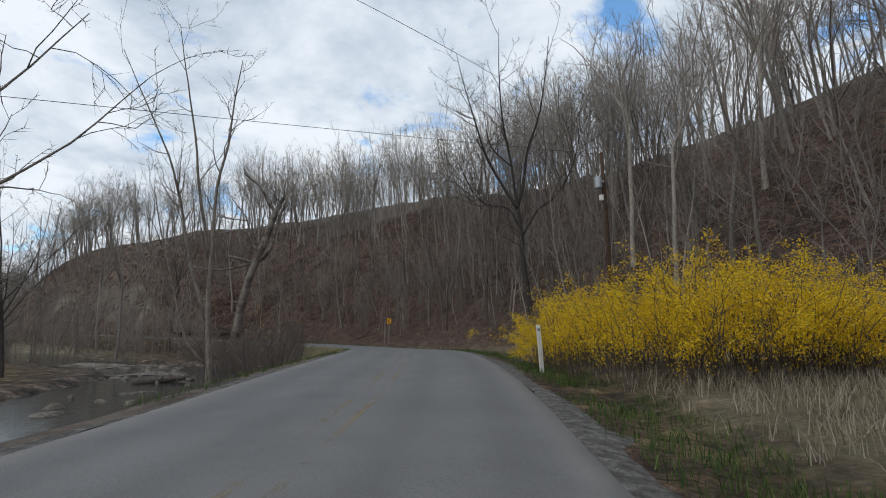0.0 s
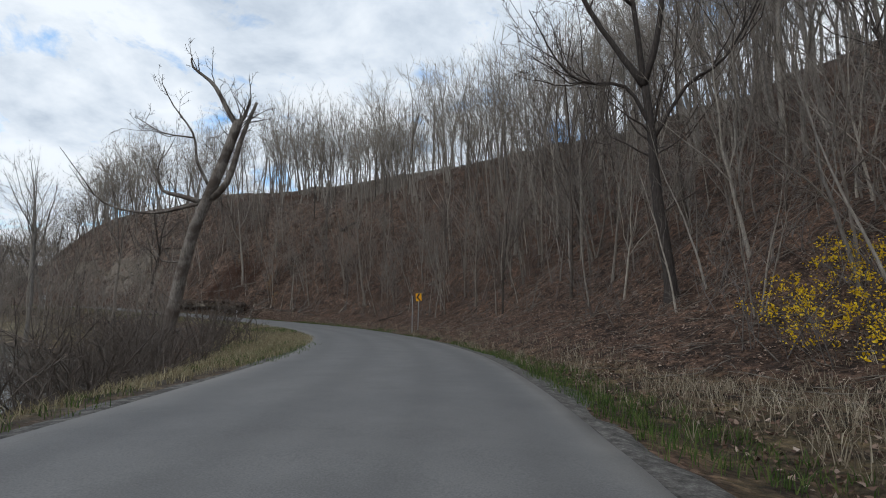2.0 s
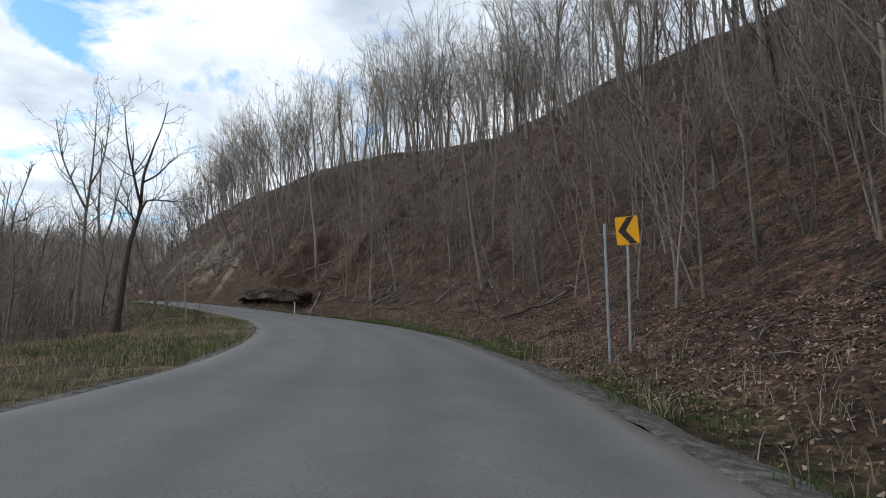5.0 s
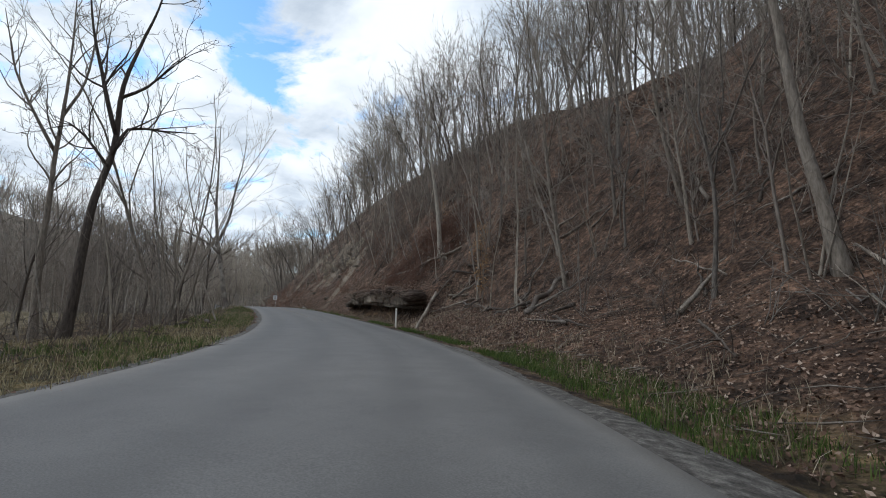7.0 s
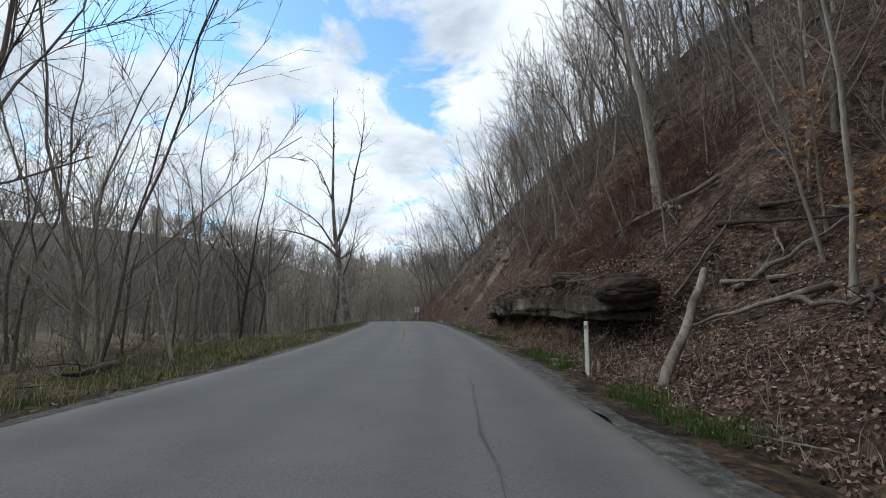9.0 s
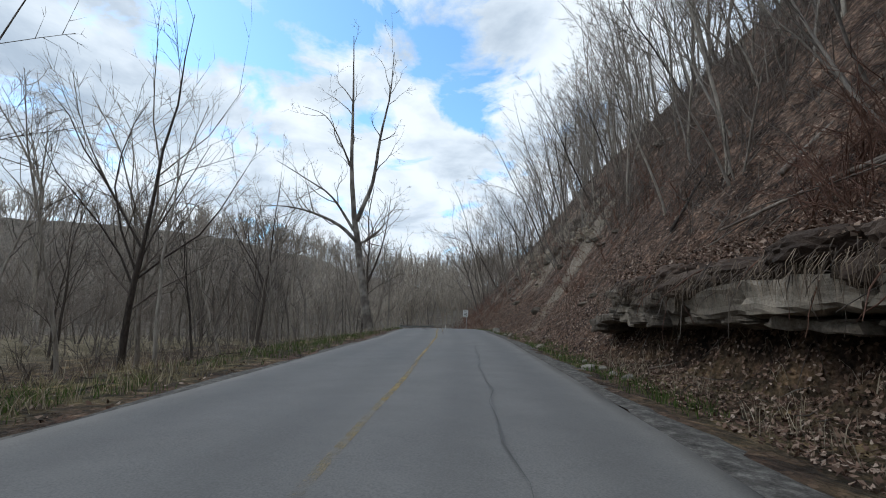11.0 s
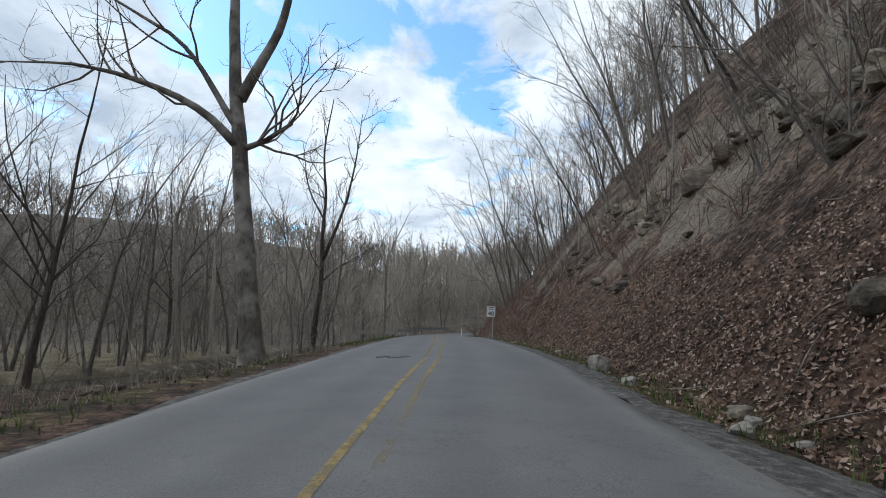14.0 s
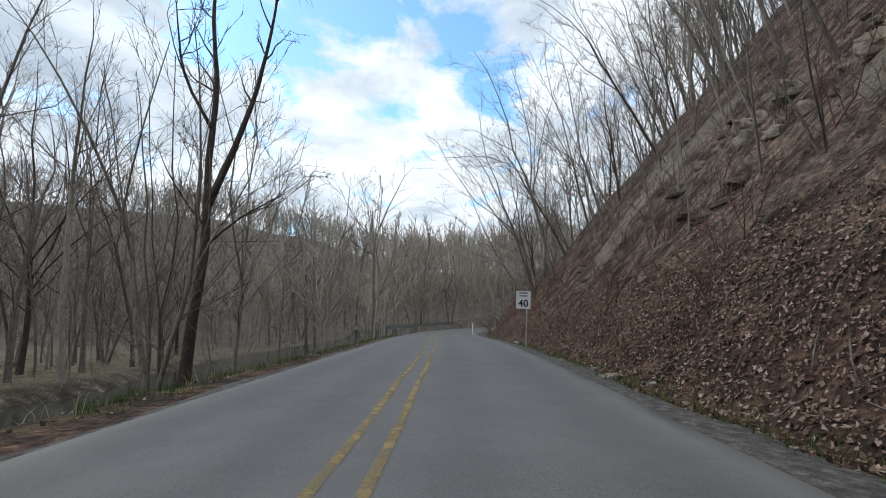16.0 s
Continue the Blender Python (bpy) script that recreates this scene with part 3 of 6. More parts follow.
# ---- road ----
# Along the road: distance from the centre line to the left and to the right edge of the asphalt.
EDGES = [(-60, 2.75, 2.65), (10, 2.75, 2.65), (25, 3.0, 2.75), (38, 3.55, 3.1), (50, 3.9, 3.25), (62, 3.55, 3.15), (72, 3.8, 3.1), (82, 3.8, 2.75), (98, 3.4, 2.65), (114, 3.05, 2.75), (128, 2.8, 2.85), (150, 2.85, 3.05), (170, 2.85, 3.3), (275, 2.9, 3.3)]


def breadth(s, d):
    """The offset d of a road of the usual width, moved to the road's true width at s."""
    e = float(np.interp(s, [q[0] for q in EDGES], [q[1 if d < 0 else 2] for q in EDGES]))
    return d * (1 + (e / HALF - 1) * min(1.0, abs(d) / 1.5))


def ribbon(name, s0, s1, cols, mat, lane=None, wobble=None):
    """A strip along the road; cols are (offset, height) pairs across it."""
    ss = np.arange(s0, s1 + 0.01, 1.0)
    verts, faces, n = [], [], len(cols)
    for i, s in enumerate(ss):
        for j, (d, h) in enumerate(cols):
            w = wobble(s, j) if wobble else 0.0
            verts.append(at_road(s, breadth(s, d) + w, h))
    for i in range(len(ss) - 1):
        for j in range(n - 1):
            a = i * n + j
            faces.append((a, a + 1, a + n + 1, a + n))
    m = tagmesh(name, verts, faces, mat)
    if lane is not None:
        att = m.color_attributes.new("lane", "FLOAT_COLOR", "POINT")
        vals = [(*lane(s, d), 0.0, 1.0) for s in ss for d, h in cols]
        att.data.foreach_set("color", np.array(vals, np.float32).ravel())
    return new(name, m)


def track(s, d):
    t = max(math.exp(-(((abs(d) - 0.85) / 0.32) ** 2)), math.exp(-(((abs(d) - 2.35) / 0.35) ** 2)))
    return t, max(0.0, (abs(d) - 2.75) / 0.55)


def ragged(s, j):
    return 0.0 if 0 < j < len(ROADCOLS) - 1 else (0.09 * math.sin(s * 1.7 + j) + 0.07 * math.sin(s * 4.3 + 2 * j))


ROADCOLS = [(-HALF - 0.05, -0.06), (-HALF, 0.0)] + [(float(d), 0.05 * (1 - (d / HALF) ** 2)) for d in np.linspace(-HALF + 0.25, HALF - 0.25, 25)] + [(HALF, 0.0), (HALF + 0.05, -0.06)]
road = tagged(ribbon("road", S_MIN, S_MAX, ROADCOLS, M_ASPHALT, track, ragged), "grey worn two-lane asphalt country road", "road", kind="structure")


def wear(s, d):
    return float(np.interp(s, [r[0] for r in PAINT], [r[1] for r in PAINT])), 0.0


for side in (-1, 1):
    o = side * 0.17
    worn = lambda s, d, k=side: (wear(s, d)[0] - (0.34 * smooth(104, 112, s) * (1 - smooth(128, 142, s)) if k > 0 else 0.0), 0.0)  # noqa: E731
    tagged(ribbon("road_marking", S_MIN, S_MAX, [(o - 0.045, 0.056), (o + 0.045, 0.056)], M_PAINT, worn, lambda s, j: 0.012 * math.sin(s * 0.9)), "worn yellow centre line painted on the asphalt", "road marking", kind="structure")
seam = [(1.46, 0.057), (1.48, 0.057)]
for s0, s1 in ((84, 99), (101, 124)):
    tagged(ribbon("road_crack", s0, s1, seam, M_SEAM, None, lambda s, j: 0.1 * math.sin(s * 0.21) + 0.04 * math.sin(s * 1.3) + 0.03 * math.sin(s * 3.1) + j * 0.012 * math.sin(s * 2.2)), "dark sealed crack running along the asphalt", "road crack", kind="structure")
for side in (-1, 1):
    e = side * HALF
    cols = [(e - side * 0.1, -0.012), (e + side * 0.12, 0.0), (e + side * (0.4 if side > 0 else 0.28), -0.03), (e + side * (0.8 if side > 0 else 0.5), -0.12)]
    ob = ribbon("shoulder", S_MIN, S_MAX, cols, M_GRAVEL, None, lambda s, j: 0.12 * math.sin(s * 0.8 + j) + 0.06 * math.sin(s * 2.9 + j))
    tagged(ob, "narrow gravel shoulder along the asphalt", "shoulder", kind="structure")


# ---- building blocks ----
class Tubes:
    """Collects tapered tubes into one mesh."""

    def __init__(self):
        self.v, self.q, self.t, self.n = [], [], [], 0

    def tube(self, pts, radii, sides=5, cap=True, lump=0.0, rng=None):
        pts, radii = np.asarray(pts, float), np.asarray(radii, float)
        n = len(pts)
        t = np.empty_like(pts)
        t[1:-1], t[0], t[-1] = pts[2:] - pts[:-2], pts[1] - pts[0], pts[-1] - pts[-2]
        ref = np.array([0.31, 0.95, 0.02]) if abs(t[0][2]) > 0.5 * np.abs(t[0]).max() else np.array([0.05, 0.02, 1.0])
        u = np.cross(t, ref)
        u /= np.sqrt((u * u).sum(1))[:, None] + 1e-9
        w = np.cross(t, u)
        w /= np.sqrt((w * w).sum(1))[:, None] + 1e-9
        a = np.arange(sides) * (2 * math.pi / sides)
        r = np.repeat(radii[:, None], sides, 1)
        if lump:
            r = r * (1 + rng.uniform(-lump, lump, r.shape))
        ring = pts[:, None] + (r * np.cos(a))[..., None] * u[:, None] + (r * np.sin(a))[..., None] * w[:, None]
        b = self.n + np.arange(n - 1)[:, None] * sides
        j, k = np.arange(sides), (np.arange(sides) + 1) % sides
        self.q.append(np.stack([b + j, b + k, b + sides + k, b + sides + j], -1).reshape(-1, 4))
        if cap:
            for base, turn in ((self.n + (n - 1) * sides, 1), (self.n, -1)):
                for m in range(1, sides - 1):
                    self.t.append((base, base + m, base + m + 1)[::turn])
        self.v.append(ring.reshape(-1, 3))
        self.n += n * sides

    def spike(self, a, b, r):
        """A twig that tapers to a point, with three sides."""
        d = b - a
        u = np.cross(d, (0.31, 0.95, 0.02) if abs(d[2]) > 0.5 * np.abs(d).max() else (0.05, 0.02, 1.0))
        u *= r / (math.sqrt(u @ u) + 1e-9)
        w = np.cross(d, u)
        w *= r / (math.sqrt(w @ w) + 1e-9)
        self.v.append(np.array([a + u, a - 0.5 * u + 0.87 * w, a - 0.5 * u - 0.87 * w, b]))
        n = self.n
        self.t += [(n, n + 1, n + 3), (n + 1, n + 2, n + 3), (n + 2, n, n + 3)]
        self.n += 4

    def arrays(self):
        return np.concatenate(self.v), np.concatenate(self.q), np.array(self.t, int).reshape(-1, 3)

    def mesh(self, name, mat):
        return fast_mesh(name, *self.arrays(), mat)


def fast_mesh(name, v, quads, tris, mat):
    me = bpy.data.meshes.new(name)
    me.vertices.add(len(v))
    me.vertices.foreach_set("co", np.ascontiguousarray(v, np.float32).ravel())
    me.loops.add(quads.size + tris.size)
    me.loops.foreach_set("vertex_index", np.r_[quads.ravel(), tris.ravel()].astype(np.int32))
    me.polygons.add(len(quads) + len(tris))
    me.polygons.foreach_set("loop_start", np.r_[np.arange(len(quads)) * 4, quads.size + np.arange(len(tris)) * 3].astype(np.int32))
    me.update(calc_edges=True)
    me.materials.append(mat)
    me.polygons.foreach_set("use_smooth", [True] * len(me.polygons))
    return me


def spread_copies(name, templates, places, mat):
    """One mesh of many turned, scaled and leaning copies of a few templates; places: x, y, z, lean x, lean y, turn, scale, which."""
    vs, qs, ts, n = [], [], [], 0
    for x, y, z, lx, ly, turn, sc, k in places:
        v, q, tri = templates[int(k)]
        c, s = math.cos(turn), math.sin(turn)
        p = np.empty_like(v)
        p[:, 2] = v[:, 2] * sc
        p[:, 0] = (v[:, 0] * c - v[:, 1] * s) * sc + p[:, 2] * lx + x
        p[:, 1] = (v[:, 0] * s + v[:, 1] * c) * sc + p[:, 2] * ly + y
        p[:, 2] += z
        vs.append(p)
        qs.append(q + n)
        ts.append(tri + n)
        n += len(v)
    return fast_mesh(name, np.concatenate(vs), np.concatenate(qs), np.concatenate(ts), mat)


def branch_line(rng, p, d, length, n, wander, lift, droop=0.0):
    """A bending line from p along d; lift pulls it upwards."""
    pts, d = [np.array(p, float)], np.array(d, float)
    for i in range(n):
        d = d + rng.normal(0, wander, 3)
        d[2] += lift - droop * i / n
        d /= math.sqrt(d @ d)
        pts.append(pts[-1] + d * length / n)
    return np.array(pts)


def side_way(rng, d, angle):
    """A direction turned from d by the angle, to a random side."""
    q = rng.normal(size=3)
    q -= q.dot(d) * d
    q /= np.linalg.norm(q)
    return d * math.cos(angle) + q * math.sin(angle)


def along_line(pts, u):
    k = u * (len(pts) - 1)
    i = min(int(k), len(pts) - 2)
    d = pts[i + 1] - pts[i]
    return pts[i] + d * (k - i), d / np.linalg.norm(d)


def grow(rng, crown, p, d, length, r, level, top, opt):
    if level >= top:
        d = d + rng.normal(0, 0.1, 3)
        d[2] += opt["lift"] * 1.2
        crown.spike(p, p + d * length / math.sqrt(d @ d), r * 1.25)
        return
    n = (6, 5, 2, 1)[level]
    line = branch_line(rng, p, d, length, n, opt["wander"] * (0.7, 1.0, 1.2, 1.2)[level], opt["lift"] * (0.3, 1, 1, 0.8)[level])
    tip = max(opt["tip"], r * 0.22)
    crown.tube(line, np.linspace(r, tip, n + 1), (7, 4, 3, 3)[level], cap=False)
    for k in range(opt["kids"][level]):
        u = rng.uniform(0.28, 0.98) if k else 0.97
        q, w = along_line(line, u)
        rr = max((r + (tip - r) * u) * rng.uniform(0.45, 0.7), opt["tip"])
        grow(rng, crown, q, side_way(rng, w, rng.uniform(*opt["angle"])), length * rng.uniform(0.32, 0.6) * (1.15 - 0.5 * u), rr, level + 1, top, opt)


def tree_meshes(seed, height, r0, stems=1, lean=0.04, first=0.35, limbs=11, spread=(0.5, 1.0), limb_len=0.34, kids=(5, 5, 0), wander=0.16, lift=0.14, tip=0.008, top=3, barks=None):
    """Trunk and crown of a bare broadleaf tree that stands at the origin."""
    rng = np.random.default_rng(seed)
    trunk, crown = Tubes(), Tubes()
    opt = dict(wander=wander, lift=lift, tip=tip, kids=(0, *kids), angle=(0.45, 1.0))
    for s in range(stems):
        a = 2 * math.pi * s / stems + rng.uniform(0, 1)
        out = np.array([math.cos(a), math.sin(a), 0])
        h = height * (1 if s == 0 else rng.uniform(0.7, 0.95))
        r = r0 * (1 if s == 0 else rng.uniform(0.6, 0.9))
        d = np.array([rng.normal(0, lean), rng.normal(0, lean), 1]) + out * (0.22 if stems > 1 else 0)
        line = branch_line(rng, out * r * (1.1 if stems > 1 else 0) - np.array([0, 0, 0.4]), d / np.linalg.norm(d), h + 0.4, 9, 0.05, 0.035)
        rad = r * (1 - np.linspace(0, 1, 10) ** 1.15 * 0.93)
        rad[0] *= 1.5
        rad[1] *= 1.06
        trunk.tube(line, np.maximum(rad, tip), 7, cap=False, lump=0.06, rng=rng)
        for k in range(max(3, limbs // (1 if stems == 1 else 2))):
            u = first + (0.97 - first) * (k + rng.uniform(0, 0.9)) / max(3, limbs // (1 if stems == 1 else 2))
            q, w = along_line(line, min(u, 0.98))
            rr = r * (1 - u**1.15 * 0.93) * rng.uniform(0.4, 0.65)
            ln = h * limb_len * rng.uniform(0.7, 1.15) * (1.15 - 0.75 * u)
            grow(rng, crown, q, side_way(rng, w, rng.uniform(*spread)), ln, max(rr, tip * 2), 1, top, opt)
    b = barks or (M_BARK, M_TWIG)
    return trunk.mesh("trunk", b[0]), crown.mesh("crown", b[1])


def fork_tree(rng, tk, cr, h, r0, fork=0.45, arms=5, low=2, sides=6, twigs=5, tips=2, spread=(0.3, 0.65), tip=0.012, lean=0.04, base=(0, 0), rings=7):
    """A bare tree whose trunk forks into rising leaders with side branches and fine twigs; with no tips its finer wood is single twigs."""
    d = np.array([rng.normal(0, lean), rng.normal(0, lean), 1.0])
    line = branch_line(rng, (base[0], base[1], -0.4), d / np.linalg.norm(d), h * fork + 0.4, 5, 0.05, 0.03)
    rad = np.linspace(r0, r0 * 0.7, 6)
    rad[0] *= 1.4
    tk.tube(line, rad, rings, cap=False, lump=0.06, rng=rng)
    lines = []
    for k in range(arms + low):
        lead = k < arms
        u = 0.999 if k < 2 else rng.uniform(0.68, 0.999) if lead else rng.uniform(0.4, 0.9)
        q, w = along_line(line, u)
        turn = rng.uniform(0.04, 0.2) if k == 0 else rng.uniform(*spread) if lead else rng.uniform(0.7, 1.2)
        ln = h * (1 - fork) * (1.0 if k == 0 else rng.uniform(0.6, 0.95)) if lead else h * rng.uniform(0.14, 0.26)
        r = r0 * 0.7 * (0.8 if k == 0 else rng.uniform(0.4, 0.62)) if lead else r0 * rng.uniform(0.2, 0.32)
        n = 5 if lead else 3
        arm = branch_line(rng, q, side_way(rng, w, turn), ln, n, 0.14, 0.07)
        r = max(r, tip * 2)
        (tk if lead else cr).tube(arm, np.linspace(r, tip * 1.2, n + 1), 5 if tips else 3, cap=False)
        lines.append((arm, ln, r))
    for arm, ln, r in lines:
        for j in range(sides):
            u = 0.14 + 0.84 * (j + rng.uniform(0, 1)) / sides
            q, w = along_line(arm, min(u, 0.98))
            ln2 = ln * rng.uniform(0.28, 0.52) * (1.2 - 0.7 * u)
            r2 = max(r * (1 - u) * 0.55, tip)
            d2 = side_way(rng, w, rng.uniform(0.5, 1.0))
            if tips:
                limb = branch_line(rng, q, d2, ln2, 2, 0.16, 0.1)
                cr.tube(limb, np.linspace(r2, tip * 0.7, 3), 3, cap=False)
            else:
                limb = np.array([q, q + d2 * ln2])
                cr.spike(limb[0], limb[1], r2 * 1.2)
            for _ in range(twigs):
                q3, w3 = along_line(limb, rng.uniform(0.15, 0.98))
                d3 = side_way(rng, w3, rng.uniform(0.35, 0.9))
                d3[2] += 0.15
                ln3 = ln2 * rng.uniform(0.28, 0.6)
                cr.spike(q3, q3 + d3 * ln3, tip)
                for _ in range(tips):
                    f = rng.uniform(0.25, 0.9)
                    d4 = side_way(rng, d3 / np.linalg.norm(d3), rng.uniform(0.4, 0.8))
                    cr.spike(q3 + d3 * ln3 * f, q3 + d3 * ln3 * f + d4 * ln3 * rng.uniform(0.3, 0.6), tip * 0.75)


def forked_meshes(seed, height, r0, stems=1, barks=None, **kw):
    rng = np.random.default_rng(seed)
    tk, cr = Tubes(), Tubes()
    for k in range(stems):
        a = rng.uniform(0, 6.28)
        fork_tree(rng, tk, cr, height * (1 if k == 0 else rng.uniform(0.7, 0.95)), r0 * (1 if k == 0 else rng.uniform(0.65, 0.9)), base=(math.cos(a) * r0 * 1.5 * (stems > 1), math.sin(a) * r0 * 1.5 * (stems > 1)), **kw)
    return tk.mesh("trunk", barks[0]), cr.mesh("crown", barks[1])


def make_tree(name, meshes, label, m, group=""):
    root = tagged(new(name), label, "tree", group)
    root.empty_display_size = 0.3
    for part_name, me in zip(("trunk", "crown"), meshes):
        ob = new(part_name, me)
        ob.parent = root
    root.matrix_world = m
    return root


def part(name, me, parent, label="", m=None):
    ob = new(name, me)
    ob.parent = parent
    if m is not None:
        ob.matrix_local = m
    if label:
        ob["label"] = label
    return ob


def thing(name, label, category, x, y, z, rz=0.0, group=""):
    ob = tagged(new(name), label, category, group)
    ob.empty_display_size = 0.3
    ob.matrix_world = pose(x, y, z, 0, 0, rz)
    return ob


def box_bm(sx, sy, sz, at=(0, 0, 0), bevel=0.0):
    bm = bmesh.new()
    bmesh.ops.create_cube(bm, size=1, matrix=Matrix.Translation(at) @ Matrix.Diagonal((sx, sy, sz, 1)))
    if bevel:
        bmesh.ops.bevel(bm, geom=bm.edges[:], offset=bevel, segments=2, affect="EDGES", profile=0.5)
    return bm


def bm_mesh(name, bm, mat, smooth_shade=False):
    me = bpy.data.meshes.new(name)
    bm.to_mesh(me)
    bm.free()
    me.materials.append(mat)
    if smooth_shade:
        me.polygons.foreach_set("use_smooth", [True] * len(me.polygons))
    return me


def stone_mesh(name, seed, sx, sy, sz, mat, rough=0.28, cuts=2, sharp=9.0):
    """A weathered block: a rounded box, chipped by a few planes and roughened."""
    rng = np.random.default_rng(seed)
    bm = bmesh.new()
    bmesh.ops.create_icosphere(bm, subdivisions=cuts + 1, radius=1)
    o = Vector(rng.uniform(-50, 50, 3))
    planes = [(Vector(rng.normal(size=3)).normalized(), rng.uniform(0.72, 1.05)) for _ in range(7)]
    for v in bm.verts:
        c = v.co.copy()
        c *= (abs(c.x) ** sharp + abs(c.y) ** sharp + abs(c.z) ** sharp) ** (-1 / sharp)
        for n, k in planes:
            over = c.dot(n) - k
            if over > 0:
                c -= n * over * 0.9
        c *= 1 + noise.noise(c * 1.3 + o) * rough * 0.7 + noise.noise(c * 4.3 + o) * rough * 0.45
        v.co = (c.x * sx / 2, c.y * sy / 2, c.z * sz / 2)
    return bm_mesh(name, bm, mat)


def block_mesh(name, seed, sx, sy, sz, mat, rough=0.05):
    """A squared block of rock with chipped edges and an uneven broken face."""
    rng = np.random.default_rng(seed)
    bm = bmesh.new()
    bmesh.ops.create_cube(bm, size=1)
    bmesh.ops.subdivide_edges(bm, edges=bm.edges[:], cuts=5, use_grid_fill=True)
    o = Vector(rng.uniform(-50, 50, 3))
    skew = rng.normal(0, 0.08, 4)
    for v in bm.verts:
        c = v.co.copy()
        near = sorted(abs(k) for k in c)
        if near[1] > 0.49:
            c *= rng.uniform(0.88, 0.98)
        p = Vector((c.x * sx * (1 + skew[0] * c.z * 2), c.y * sy * (1 + skew[1] * c.x), c.z * sz * (1 + skew[2] * c.x * 2)))
        d = c.normalized()
        p += d * (noise.noise(p * 1.7 + o) * rough * 1.6 + noise.noise(p * 6.0 + o) * rough)
        v.co = p
    return bm_mesh(name, bm, mat)


def blades(rng, spots, h, w, mat, name, bend=0.35, per=1):
    """Grass as single bent blades at the given places."""
    v, f = [], []
    for x, y, z in spots:
        for _ in range(per):
            a = rng.uniform(0, 2 * math.pi)
            hh, ww = h * rng.uniform(0.5, 1.2), w * rng.uniform(0.6, 1.3)
            dx, dy = math.cos(a), math.sin(a)
            bx, by = rng.normal(0, bend, 2) * hh
            px, py = x + rng.normal(0, 0.07), y + rng.normal(0, 0.07)
            b = len(v)
            v += [(px - dy * ww, py + dx * ww, z - 0.03), (px + dy * ww, py - dx * ww, z - 0.03), (px + bx * 0.4 + dy * ww * 0.6, py + by * 0.4 - dx * ww * 0.6, z + hh * 0.6), (px + bx * 0.4 - dy * ww * 0.6, py + by * 0.4 + dx * ww * 0.6, z + hh * 0.6), (px + bx, py + by, z + hh * 0.97)]
            f += [(b, b + 1, b + 2, b + 3), (b + 3, b + 2, b + 4)]
    return tagmesh(name, v, f, mat, False)


def leaf_scatter(rng, spots, size, mat, name, slope):
    """Curled fallen leaves lying loosely on the ground, each at its own tilt."""
    spots = np.asarray(spots)
    n = len(spots)
    up = np.column_stack([-slope, np.ones(n)]) + rng.normal(0, 0.75, (n, 3))
    up /= np.linalg.norm(up, axis=1)[:, None]
    e1 = np.cross(up, rng.normal(size=(n, 3)))
    e1 /= np.linalg.norm(e1, axis=1)[:, None]
    e2 = np.cross(up, e1)
    ln = (size * rng.uniform(0.5, 1.5, n))[:, None]
    wd = ln * rng.uniform(0.35, 0.8, (n, 1))
    c = spots + up * 0.035
    curl = up * ln * rng.uniform(0.0, 0.7, (n, 1))
    v = np.stack([c - e1 * ln + curl, c + e2 * wd, c + e1 * ln + curl * 0.6, c - e2 * wd], 1)
    return fast_mesh(name, v.reshape(-1, 3), np.arange(4 * n).reshape(n, 4), np.empty((0, 3), int), mat)


def ground_slope(xy, e=0.4):
    xy = np.asarray(xy, float)
    z = surface(xy)
    zx = surface(xy + [e, 0])
    zy = surface(xy + [0, e])
    return z, np.stack([(zx - z) / e, (zy - z) / e], 1)


def scatter_sd(rng, n, s0, s1, d0, d1):
    """Random places in a stretch beside the road."""
    s, d = rng.uniform(s0, s1, n), rng.uniform(d0, d1, n)
    c = np.stack([np.interp(s, ARC, CL[:, k]) for k in (0, 1)], 1)
    r = np.stack([np.interp(s, ARC, RIGHT[:, k]) for k in (0, 1)], 1)
    return c + r * d[:, None]


# ---- creek ----
cs = np.r_[0, np.cumsum(np.hypot(*np.diff(CR[:, :2], axis=0).T))]
ct = np.gradient(CR[:, :2], axis=0)
ct /= np.linalg.norm(ct, axis=1)[:, None]
bed = surface(CR[:, :2])
bed = np.convolve(np.pad(bed, 8, mode="edge"), np.ones(17) / 17, "valid") + 0.3
wv, wf = [], []
for i, (p, t) in enumerate(zip(CR, ct)):
    zc = np.interp(cs[i] / cs[-1], [0, 0.25, 0.55, 1], [-1.42, -1.42, -1.3, -0.72])
    zc = max(zc, min(bed[i], -0.05)) if i > len(CR) * 0.5 else zc
    for k in (-4.0, 4.0):
        wv.append((p[0] - t[1] * k, p[1] + t[0] * k, zc))
for i in range(len(CR) - 1):
    wf.append((2 * i, 2 * i + 1, 2 * i + 3, 2 * i + 2))
tagged(new("water", tagmesh("water", wv, wf, M_WATER)), "shallow grey-brown creek between muddy banks", "creek", kind="structure")


